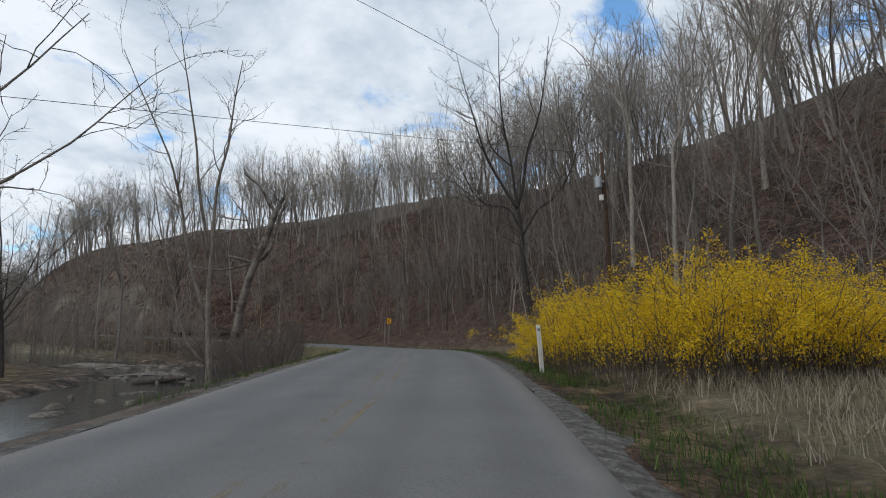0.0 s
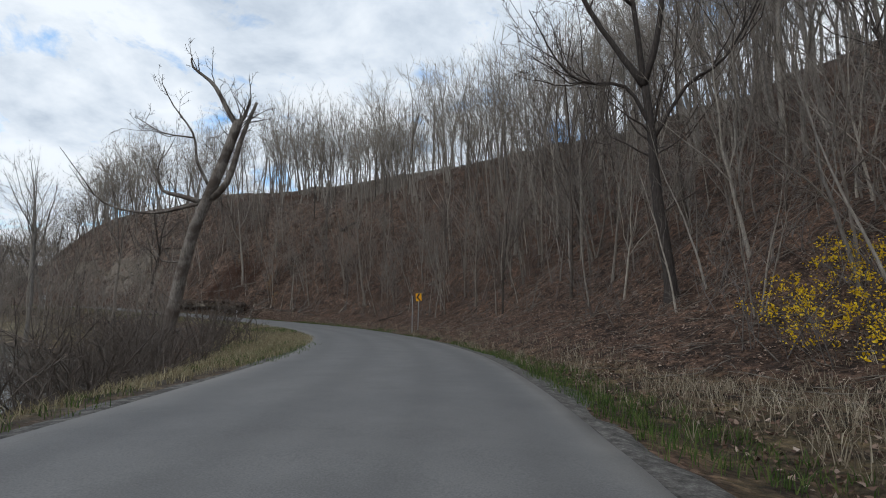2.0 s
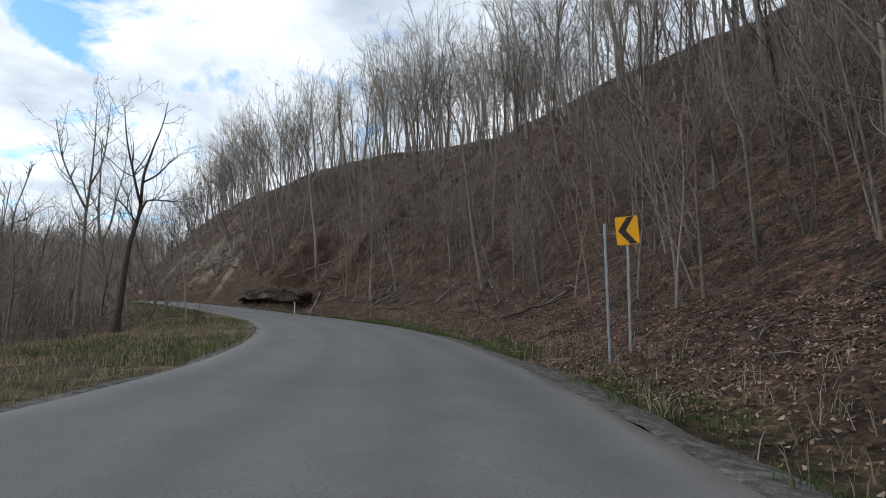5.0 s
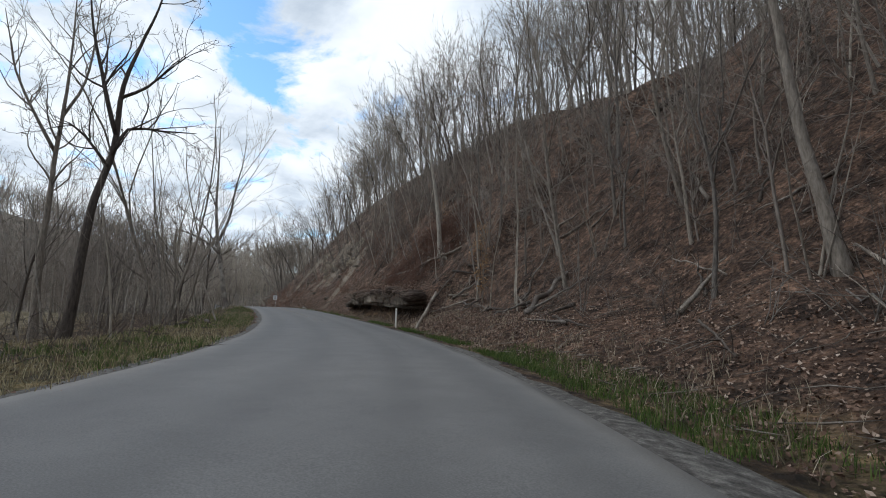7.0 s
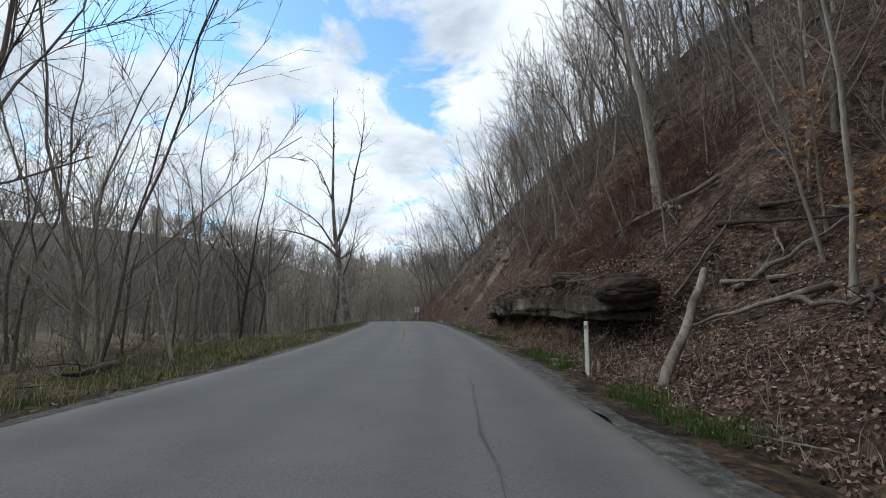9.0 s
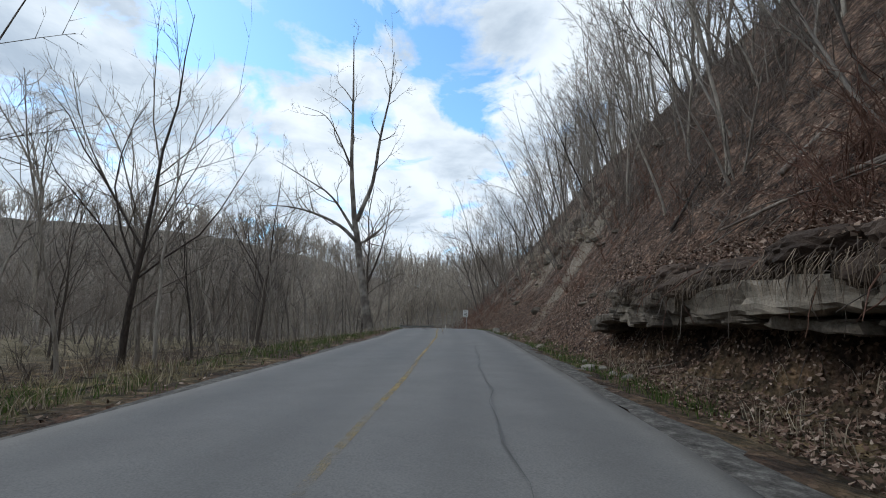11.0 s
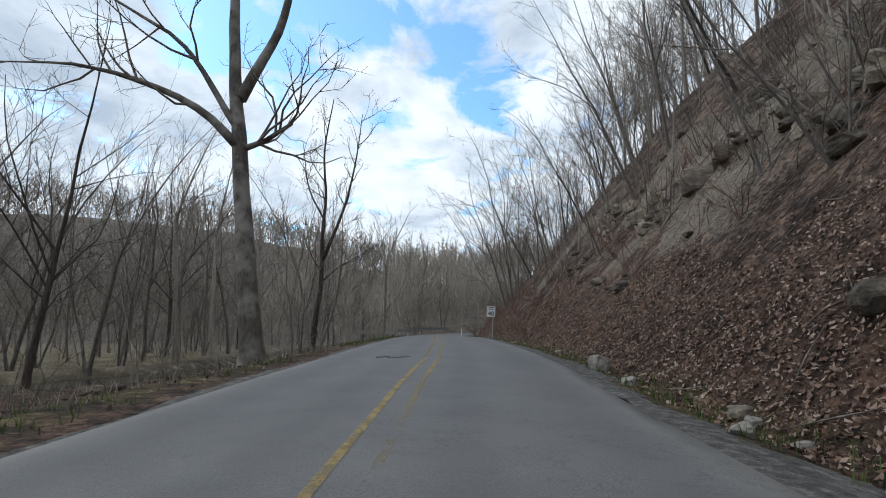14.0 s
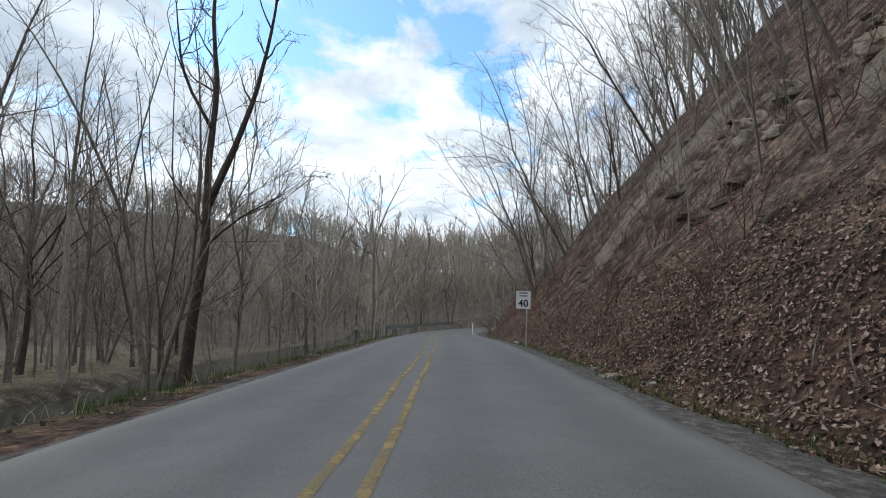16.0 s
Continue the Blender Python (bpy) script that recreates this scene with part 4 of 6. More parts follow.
# ---- bars and stones in the creek ----
M_SHINGLE = simple("creek_mud_and_shingle", [(0.32, (0.05, 0.042, 0.035)), (0.5, (0.13, 0.112, 0.094)), (0.68, (0.3, 0.27, 0.235))], 4.0, 30.0, 0.85, (1, 1, 1), 0.9, 0.03, 0.15)
crng = np.random.default_rng(77)
for k, (x, y, sx, sy, rz, top) in enumerate([(-12.3, 9.6, 3.4, 1.3, 48, -1.3), (-17.0, 13.0, 5.5, 2.2, 44, -1.26), (-9.7, 3.6, 2.6, 1.0, 62, -1.33), (-22.6, 19.6, 6.5, 2.2, 38, -1.24), (-14.2, 12.9, 2.2, 0.9, 30, -1.32), (-7.4, -2.5, 2.4, 0.9, 70, -1.33), (-28.5, 21.6, 6.0, 1.8, 25, -1.25)]):
    deep = top - ground_z(x, y) + 0.3
    bar = tagged(new("mud_bar", stone_mesh("mud_bar", 700 + k, sx, sy, max(deep, 0.5), M_SHINGLE, 0.5, 3, 2.4)), "low bar of wet mud and shingle in the creek", "mud bar", "bars in the creek")
    bar.matrix_world = pose(x, y, top - max(deep, 0.5) * 0.5, 0, 0, rz)
for k in range(44):
    i = int(crng.uniform(np.searchsorted(CR[:, 1], -10), np.searchsorted(CR[:, 1], 22)))
    x, y = CR[i, :2] + crng.normal(0, 1.7, 2)
    w = crng.uniform(0.2, 0.6)
    high = max(-1.38 + crng.uniform(0.02, 0.16) - ground_z(x, y), 0.12)
    rock = tagged(new("creek_stone", stone_mesh("creek_stone", 720 + k, w * 1.4, w, high + 0.1, M_ROCK if k % 3 else M_SHINGLE, 0.26, 1, 4.0)), "grey-brown stone lying in the shallow creek", "stone", "stones in the creek")
    rock.matrix_world = pose(x, y, ground_z(x, y) + high * 0.5 - 0.05, 0, 0, crng.uniform(0, 180))


# ---- trees of their own shape ----
def shaped_tree(name, label, base, trunk, r0, r1, limbs, seed, barks, twigs=26, twig_len=2.6, tip=0.008, top=3, kids=(4, 4, 0), lift=0.12, first=0.4):
    """A tree whose trunk and main limbs follow given lines; limbs are (line, start radius, end radius)."""
    rng = np.random.default_rng(seed)
    tk, cr = Tubes(), Tubes()
    opt = dict(wander=0.2, lift=lift, tip=tip, kids=(0, *kids), angle=(0.5, 1.1))
    lines = []
    for n, (line, a, b) in enumerate([(trunk, r0, r1), *limbs]):
        fine = spline([np.array(q, float) for q in line], 0.6)
        fine = fine + np.cumsum(rng.normal(0, 0.012, fine.shape), axis=0)
        u = np.linspace(0, 1, len(fine))
        rad = a + (b - a) * u**0.85
        if n == 0:
            rad = rad * (1 + 0.55 * np.exp(-np.maximum(fine[:, 2] - fine[0, 2], 0) / 0.8))
        tk.tube(fine, rad, 11 if n == 0 else 8, lump=0.05, rng=rng)
        lines.append((fine, rad, 1.0 if n else 0.7))
    for k in range(twigs):
        fine, rad, w = lines[int(rng.integers(len(lines)))] if len(lines) > 1 else lines[0]
        u = rng.uniform(first if fine is lines[0][0] else 0.25, 1.0)
        q, d = along_line(fine, min(u, 0.999))
        r = rad[min(int(u * (len(rad) - 1)), len(rad) - 1)]
        grow(rng, cr, q, side_way(rng, d, rng.uniform(0.4, 1.1)), twig_len * rng.uniform(0.6, 1.4), max(min(r * 0.6, 0.05), tip * 2), 1, top, opt)
    x, y = base
    return make_tree(name, (tk.mesh("trunk", barks[0]), cr.mesh("crown", barks[1])), label, pose(x, y, ground_z(x, y)))


shaped_tree("sycamore_tree", "tall pale-barked bare sycamore with a broken limb beside the road", (-85.6, 69.62),
    [(0.00, 0.00, -0.5), (-0.15, -0.09, 0.8), (-0.41, -0.30, 2.1), (-0.94, -0.66, 4.9), (-1.33, -0.90, 7.0), (-1.78, -1.20, 9.4), (-2.34, -1.49, 14.2), (-2.48, -1.47, 18.0), (-2.78, -1.58, 25.0)], 0.35, 0.03,
    [([(-1.67, -0.96, 8.9), (-2.05, 0.31, 12.4), (-2.15, 0.89, 16.7), (-2.21, 1.52, 20.3), (-2.33, 1.82, 24.0)], 0.2, 0.02),
     ([(-1.35, -0.93, 7.1), (-1.76, -2.33, 8.5), (-2.16, -4.33, 9.4), (-2.47, -6.32, 9.8), (-2.72, -8.54, 9.7)], 0.17, 0.02),
     ([(-1.49, -1.01, 7.8), (-2.22, -2.89, 10.8), (-2.71, -5.16, 12.4), (-3.00, -7.19, 13.6)], 0.13, 0.02),
     ([(-1.32, -0.87, 7.0), (-1.30, -0.07, 7.4), (-1.33, 0.73, 8.1)], 0.12, 0.06),
     ([(-2.28, -1.41, 13.1), (-2.54, -2.62, 16.0), (-2.75, -3.74, 17.8), (-2.99, -5.49, 18.4)], 0.1, 0.015)],
    11, (M_SYCAMORE, M_BARK), twigs=40, twig_len=3.0)
def across(*pts):
    """Points given by their way across the view from the road and their height."""
    return [(x * 0.85, x * 0.264, z * 0.89) for x, z in pts]


shaped_tree("dead_tree", "weathered dead tree with a hollow broken trunk by the creek", (-20.3, 28.4),
    across((-0.1, -0.6), (0.6, 2.9), (1.0, 5.6), (1.7, 9.1), (2.3, 10.8), (2.9, 12.7), (3.7, 15.3), (4.2, 17.0)), 0.44, 0.3,
    [(across((2.7, 11.0), (3.7, 12.2), (4.5, 15.2), (5.1, 17.2), (5.5, 18.4)), 0.24, 0.09),
     (across((4.1, 16.6), (3.3, 17.8), (2.4, 19.4), (1.4, 20.3), (0.6, 20.9), (0.4, 21.6)), 0.2, 0.05),
     (across((4.2, 16.8), (4.6, 17.2), (5.0, 18.5)), 0.2, 0.08),
     (across((2.0, 10.7), (0.2, 11.2), (-0.8, 11.5), (-1.3, 12.9), (-0.9, 14.5)), 0.18, 0.04),
     (across((2.5, 11.9), (1.5, 13.7), (1.0, 15.9), (-0.6, 18.0), (-1.5, 19.6)), 0.12, 0.025),
     (across((1.1, 15.5), (-1.2, 15.8), (-3.2, 16.9)), 0.06, 0.02),
     (across((1.9, 10.6), (-1.5, 9.8), (-5.0, 10.5), (-7.0, 12.7), (-8.5, 14.5)), 0.12, 0.02),
     (across((1.2, 6.4), (-0.4, 6.4), (-1.4, 7.6)), 0.08, 0.03)],
    12, (M_DEAD, M_DEAD), twigs=46, twig_len=1.9, tip=0.011, first=0.75, kids=(4, 4, 0))
shaped_tree("tree", "slender bare tree with several stems on the creek bank", (-3.3, 0.2),
    [(0, 0, -0.4), (-0.15, -0.1, 2.0), (-0.28, -0.19, 3.8), (-0.29, -0.19, 5.8), (-0.28, -0.19, 8.1), (-0.04, -0.02, 10.0), (0.04, 0.03, 12.0), (0.22, 0.15, 13.8)], 0.13, 0.015,
    [([(-0.23, -0.15, 2.9), (-0.77, -0.51, 4.9), (-1.22, -0.81, 7.5), (-1.69, -1.12, 9.3), (-2.67, -1.77, 11.8), (-3.26, -2.16, 13.3)], 0.08, 0.012),
     ([(-0.3, -0.2, 5.3), (-0.76, -0.5, 8.0), (-1.01, -0.67, 10.3), (-1.42, -0.94, 12.9), (-1.71, -1.13, 14.8)], 0.07, 0.012),
     ([(-0.1, -0.05, 1.2), (-0.76, -0.51, 2.1), (-1.41, -0.94, 4.8), (-1.87, -1.24, 7.0), (-2.0, -1.33, 7.8)], 0.06, 0.012)],
    13, (M_BARK, M_TWIG), twigs=46, twig_len=1.9, tip=0.005, lift=0.2, kids=(4, 3, 0))
shaped_tree("tree", "dark bare tree with crooked limbs leaning towards the road", (-43.3, 49.9),
    [(0, 0, -0.4), (-0.02, 0.1, 1.2), (0.02, 0.2, 3.4), (0.05, 0.45, 6.2), (0.08, 0.8, 7.7), (0.1, 0.95, 9.0), (0.1, 1.0, 11.1), (0.16, 1.45, 13.0), (0.23, 2.0, 14.9), (0.26, 2.3, 17.0)], 0.24, 0.02,
    [([(0.1, 0.9, 8.1), (0.15, 1.36, 9.3), (0.3, 2.6, 9.5), (0.45, 3.9, 9.7)], 0.09, 0.02),
     ([(0.1, 1.0, 10.6), (0.21, 1.9, 11.3), (0.31, 2.7, 12.4), (0.37, 3.25, 13.1)], 0.08, 0.02),
     ([(0.1, 1.0, 9.0), (0.02, 0.3, 11.4), (-0.04, -0.2, 13.4), (-0.07, -0.5, 15.8)], 0.11, 0.02),
     ([(0.08, 0.8, 7.6), (-0.02, -0.05, 8.7), (-0.09, -0.6, 9.1)], 0.07, 0.03)],
    14, (M_BARK_DARK, M_TWIG_DARK), twigs=34, twig_len=2.2)
shaped_tree("tree", "bare grey tree on the grassy creek bank", (-47.2, 49.2),
    [(0, 0, -0.4), (0, -0.17, 3.5), (0, -0.08, 6.1), (0, -0.05, 8.6), (0, 0.08, 10.9), (0.01, 0.11, 13.9), (0, 0.06, 16.7)], 0.2, 0.02,
    [([(0, -0.05, 8.6), (-0.05, -0.99, 10.3), (-0.09, -1.74, 11.9), (-0.13, -2.39, 14.6)], 0.09, 0.015), ([(0, 0.03, 10.3), (0.04, 0.71, 12.2), (0.05, 0.92, 14.8), (0.05, 0.93, 17.1)], 0.08, 0.015)],
    15, (M_BARK, M_TWIG), twigs=34, twig_len=2.2)

shaped_tree("tree", "large dark bare tree with crooked forking limbs on the hillside", (8.6, 25.1),
    [(0.15, 0, -0.6), (0.05, 0, 1.3), (-0.15, 0, 3.0), (-0.35, 0, 5.0), (-0.5, 0, 7.4), (-0.75, 0, 9.6)], 0.27, 0.17,
    [([(-0.75, 0, 9.5), (-1.9, 0.2, 11.6), (-3.3, 0.4, 14.4), (-4.3, 0.6, 18.0), (-5.4, 0.8, 22.1), (-6.0, 1.0, 25.0)], 0.16, 0.02),
     ([(-0.75, 0, 9.5), (-0.2, -0.3, 11.4), (0.3, -0.4, 14.5), (1.3, -0.6, 17.3), (2.0, -0.8, 21.0), (2.4, -0.9, 24.5)], 0.16, 0.02),
     ([(-0.75, 0, 9.5), (-1.2, -0.3, 13.2), (-1.9, -0.5, 17.5), (-2.1, -0.6, 22.0), (-2.0, -0.5, 26.0)], 0.14, 0.02),
     ([(-0.5, 0, 7.6), (-1.5, 0.1, 9.6), (-3.4, 0.1, 10.0), (-4.6, 0.2, 11.4), (-5.8, 0.3, 14.0)], 0.1, 0.02),
     ([(-0.45, 0, 7.0), (1.0, 0.1, 9.4), (2.6, 0.2, 10.6), (4.2, 0.1, 13.6), (5.0, 0.2, 17.0)], 0.1, 0.02),
     ([(-1.2, -0.3, 13.2), (-2.9, -0.8, 15.0), (-3.6, -1.0, 18.5)], 0.08, 0.02)],
    16, (M_BARK_DARK, M_TWIG_DARK), twigs=80, twig_len=3.3, tip=0.012)
shaped_tree("tree", "grey bare tree leaning out from the foot of the slope", (-21.5, 61.7),
    [(0.1, 0, -0.4), (-0.2, -0.05, 1.6), (-0.55, -0.2, 3.7), (-0.8, -0.3, 5.9), (-1.1, -0.5, 8.8), (-1.4, -0.7, 10.9), (-2.1, -1.0, 12.6), (-3.0, -1.5, 13.9)], 0.17, 0.03,
    [([(-0.9, -0.4, 7.5), (-0.5, 0.4, 9.5), (-0.4, 0.8, 12.0)], 0.07, 0.015), ([(-1.2, -0.6, 10.0), (-1.5, 0.2, 12.0), (-1.6, 0.5, 14.5)], 0.06, 0.015)],
    17, (M_BARK, M_TWIG), twigs=26, twig_len=1.9, first=0.55)
shaped_tree("tree", "grey leaning tree rooted in the leafy bank above the ledge", (-47.6, 72.5),
    [(0, 0, -0.6), (-0.18, -0.17, 2.3), (-0.38, -0.36, 4.5), (-0.61, -0.58, 6.4), (-0.77, -0.73, 8.3), (-0.94, -0.89, 10.0), (-1.15, -1.1, 12.2), (-1.5, -1.4, 15.0)], 0.2, 0.03,
    [([(-0.7, -0.65, 7.0), (-1.3, -1.6, 8.6), (-1.6, -2.6, 10.8)], 0.07, 0.015), ([(-0.85, -0.8, 9.0), (-0.4, 0.1, 11.0), (-0.3, 0.6, 13.5)], 0.07, 0.015)],
    18, (M_BARK_PALE, M_TWIG), twigs=28, twig_len=2.0, first=0.5)
shaped_tree("tree", "tall dark tree with two upright stems beside the creek", (-102.3, 71.3),
    [(0, 0, -0.5), (0.1, 0.3, 2.6), (0.15, 0.6, 5.2), (0.1, 0.6, 8.0), (0.1, 0.7, 10.5), (0.2, 0.5, 13.5), (0.3, 0.9, 17.0)], 0.21, 0.03,
    [([(0.14, 0.6, 6.4), (0.3, 1.4, 8.6), (0.4, 2.0, 10.5), (0.5, 2.5, 13.2), (0.6, 2.8, 16.0)], 0.13, 0.02), ([(0.12, 0.55, 5.0), (0.3, 1.6, 6.0), (0.5, 3.0, 6.8)], 0.05, 0.015), ([(0.1, 0.6, 9.0), (0.0, -0.4, 11.0), (-0.1, -0.9, 14.0)], 0.07, 0.015)],
    19, (M_BARK_DARK, M_TWIG_DARK), twigs=34, twig_len=2.0, first=0.35)
shaped_tree("tree", "pale spreading tree on the bank with limbs reaching over the creek", (-0.6, -12.6),
    [(0, 0, -0.5), (0.1, -0.1, 2.5), (0.3, 0.2, 5.0), (0.5, 0.4, 8.0), (0.5, 0.6, 12.0)], 0.13, 0.02,
    [([(0.2, 0.0, 3.8), (0.9, 1.0, 4.8), (1.6, 1.9, 6.0), (2.1, 2.8, 7.5)], 0.035, 0.008), ([(0.3, 0.2, 5.0), (1.0, 1.0, 6.6), (1.5, 2.0, 8.6)], 0.035, 0.008), ([(0.15, -0.05, 3.0), (0.6, 0.9, 3.2), (1.1, 1.8, 3.7)], 0.028, 0.008)],
    20, (M_BARK_PALE, M_BARK_PALE), twigs=30, twig_len=1.5, tip=0.005, first=0.3, lift=-0.02)

# ---- woods ----
KINDS = [
    forked_meshes(101, 17, 0.14, fork=0.42, arms=5, barks=(M_BARK, M_TWIG)),
    forked_meshes(102, 20, 0.17, fork=0.5, arms=5, spread=(0.25, 0.5), barks=(M_BARK, M_TWIG)),
    forked_meshes(103, 14, 0.1, fork=0.35, arms=5, barks=(M_BARK_PALE, M_TWIG)),
    forked_meshes(104, 17, 0.16, fork=0.34, arms=6, low=3, spread=(0.4, 0.85), barks=(M_BARK_DARK, M_TWIG_DARK)),
    forked_meshes(105, 15, 0.11, stems=2, fork=0.4, arms=4, sides=5, spread=(0.2, 0.5), lean=0.12, barks=(M_BARK, M_TWIG)),
    forked_meshes(106, 21, 0.18, fork=0.52, arms=5, spread=(0.3, 0.6), barks=(M_BARK_PALE, M_TWIG)),
    forked_meshes(107, 16, 0.1, stems=3, fork=0.3, arms=3, low=1, sides=5, spread=(0.15, 0.4), lean=0.14, barks=(M_BARK, M_TWIG)),
]
THIN = [
    tree_meshes(111, 7.5, 0.05, first=0.25, limbs=8, limb_len=0.3, kids=(4, 0, 0), top=2, lean=0.1, tip=0.005, barks=(M_BARK_PALE, M_TWIG)),
    tree_meshes(112, 6, 0.04, stems=3, first=0.3, limbs=9, limb_len=0.32, kids=(3, 0, 0), top=2, tip=0.005, barks=(M_BARK, M_TWIG)),
    tree_meshes(113, 9, 0.065, first=0.35, limbs=9, limb_len=0.3, kids=(4, 0, 0), top=2, lean=0.12, tip=0.005, barks=(M_BARK_PALE, M_TWIG)),
]
LABELS = ["bare grey-brown forest tree", "tall straight bare forest tree", "slim pale-barked bare tree", "dark-barked bare tree with wide limbs", "bare tree with twin stems", "tall pale bare tree with a high crown", "bare tree with a sheaf of upright stems"]
SLIM = [
    forked_meshes(121, 16, 0.11, fork=0.38, arms=5, low=3, spread=(0.3, 0.7), barks=(M_BARK, M_TWIG)),
    forked_meshes(122, 19, 0.13, fork=0.42, arms=5, low=3, spread=(0.3, 0.65), barks=(M_BARK, M_TWIG)),
    forked_meshes(123, 14, 0.095, fork=0.36, arms=4, low=2, barks=(M_BARK_PALE, M_TWIG)),
    forked_meshes(124, 17, 0.12, fork=0.4, arms=5, low=2, lean=0.08, barks=(M_BARK_DARK, M_TWIG_DARK)),
]
wood = np.random.default_rng(7)
placed = []


def plant(name, kinds, labels, n, s0, s1, d0, d1, gap, scale=(0.8, 1.2), group="", tilt=5.0, out=0.0, category="tree"):
    """Trees at random in a stretch beside the road; out: how far they lean towards the road, in degrees."""
    xy = scatter_sd(wood, n * 8, s0, s1, d0, d1)
    s, d, _ = road_coords(xy)
    z = surface(xy)
    wet = creek_distance(xy)
    done = 0
    for (x, y), q, dd, zz, w in zip(xy, s, d, z, wet):
        if done >= n:
            break
        if not (d0 - 0.01 <= dd <= d1 + 0.01) or any((x - a) ** 2 + (y - b) ** 2 < gap * gap for a, b in placed) or (dd < 0 and w < 3.6):
            continue
        k = int(wood.integers(len(kinds)))
        r = RIGHT[min(int(np.searchsorted(ARC, q)), len(ARC) - 1)]
        lean = math.tan(radians(out * wood.uniform(0.3, 1.5)))
        way = Vector((-r[0] * lean + wood.normal(0, radians(tilt)), -r[1] * lean + wood.normal(0, radians(tilt)), 1))
        m = Matrix.Translation((x, y, zz - 0.1)) @ way.to_track_quat("Z", "Y").to_matrix().to_4x4() @ pose(0, 0, 0, 0, 0, wood.uniform(0, 360)) @ Matrix.Scale(wood.uniform(*scale), 4)
        ob = make_tree(name, kinds[k], labels[k], m, group)
        ob["category"] = category
        placed.append((x, y))
        done += 1


HILL = [l + " on the hillside" for l in LABELS]
LOW = [l + " in the creek bottom" for l in LABELS]
SAP = ["pale sapling on the leaf-strewn slope", "bare shrub with several stems on the slope", "thin leaning bare sapling on the slope"]
SAPL = ["pale sapling on the creek bank", "bare shrub with several stems on the creek bank", "thin leaning sapling on the creek bank"]
plant("tree", KINDS, HILL, 44, 12, 75, 14, 36, 2.3, (0.75, 1.1), "hillside trees", 3, 1)
plant("tree", KINDS, HILL, 16, 46, 80, 17, 34, 2.2, (0.95, 1.2), "hillside trees", 3, 2)
plant("tree", SLIM, HILL, 34, 18, 75, 10, 28, 1.9, (0.5, 0.95), "hillside trees", 4, 3)
plant("tree", SLIM, HILL, 40, 75, 122, 13, 32, 2.0, (0.6, 1.0), "hillside trees", 4, 7)
plant("tree", SLIM[:3], HILL, 24, 62, 112, 8.6, 17, 2.2, (0.42, 0.75), "hillside trees", 4, 5)
plant("tree", SLIM, HILL, 24, 118, 150, 14, 25, 2.0, (0.6, 0.95), "hillside trees", 4, 14)
plant("tree", SLIM, HILL, 40, 150, 225, 11, 25, 2.0, (0.65, 1.0), "hillside trees", 4, 16)
plant("tree", SLIM, HILL, 12, 180, 218, 7.5, 13, 2.2, (0.85, 1.15), "hillside trees", 4, 17)
plant("tree", SLIM, LOW, 20, 106, 134, -30, -9.0, 2.4, (0.5, 0.85), "trees by the creek", 2.5)
plant("tree", KINDS, LOW, 13, 150, 180, -22, -6.2, 2.2, (0.75, 1.05), "trees by the creek", 2.5)
plant("tree", KINDS, LOW, 18, 164, 222, -26, -6.2, 2.2, (0.85, 1.15), "trees by the creek", 2.5)
plant("tree", KINDS, LOW, 8, 138, 158, -30, -15, 2.4, (0.7, 1.0), "trees by the creek", 2.5)
plant("tree", KINDS, LOW, 8, 62, 106, -48, -18, 3.0, (0.5, 0.8), "trees by the creek", 2.5)
plant("tree", KINDS, LOW, 6, 10, 40, -48, -20, 3.0, (0.6, 0.9), "trees by the creek", 2.5)
plant("sapling", THIN, SAP, 70, 24, 72, 8.5, 24, 0.9, (0.5, 1.1), "saplings on the slope", 7, 5, "sapling")
plant("sapling", THIN, SAP, 84, 64, 125, 7.2, 22, 0.8, (0.5, 1.15), "saplings on the slope", 8, 10, "sapling")
plant("sapling", THIN, SAP, 40, 116, 142, 8, 20, 0.9, (0.6, 1.2), "saplings on the slope", 8, 13, "sapling")
plant("sapling", THIN, SAP, 80, 130, 200, 7.5, 22, 0.9, (0.5, 1.0), "saplings on the slope", 8, 13, "sapling")
plant("sapling", THIN, SAPL, 80, 84, 225, -26, -5.4, 1.0, (0.45, 1.0), "saplings by the creek", 8, 0, "sapling")


for s_at, d_at, turn, size, k, label in ((119.9, -9.3, 40, 0.72, 3, "dark-barked tree with a wide round crown on the creek flat"), (146.5, -14.5, 90, 0.9, 3, "dark-barked tree with wide limbs on the creek flat"), (103.2, -7.6, 70, 0.85, 6, "tall sheaf of upright stems beside the road"), (97.7, -7.6, 190, 0.95, 4, "bare tree with twin crooked stems above the creek"), (111.5, -13.0, 200, 0.8, 2, "slim pale-barked bare tree on the creek flat")):
    p = at_road(s_at, d_at)
    make_tree("tree", KINDS[k], label, pose(p[0], p[1], ground_z(p[0], p[1]) - 0.1, 0, 0, turn) @ Matrix.Scale(size, 4), "trees by the creek")


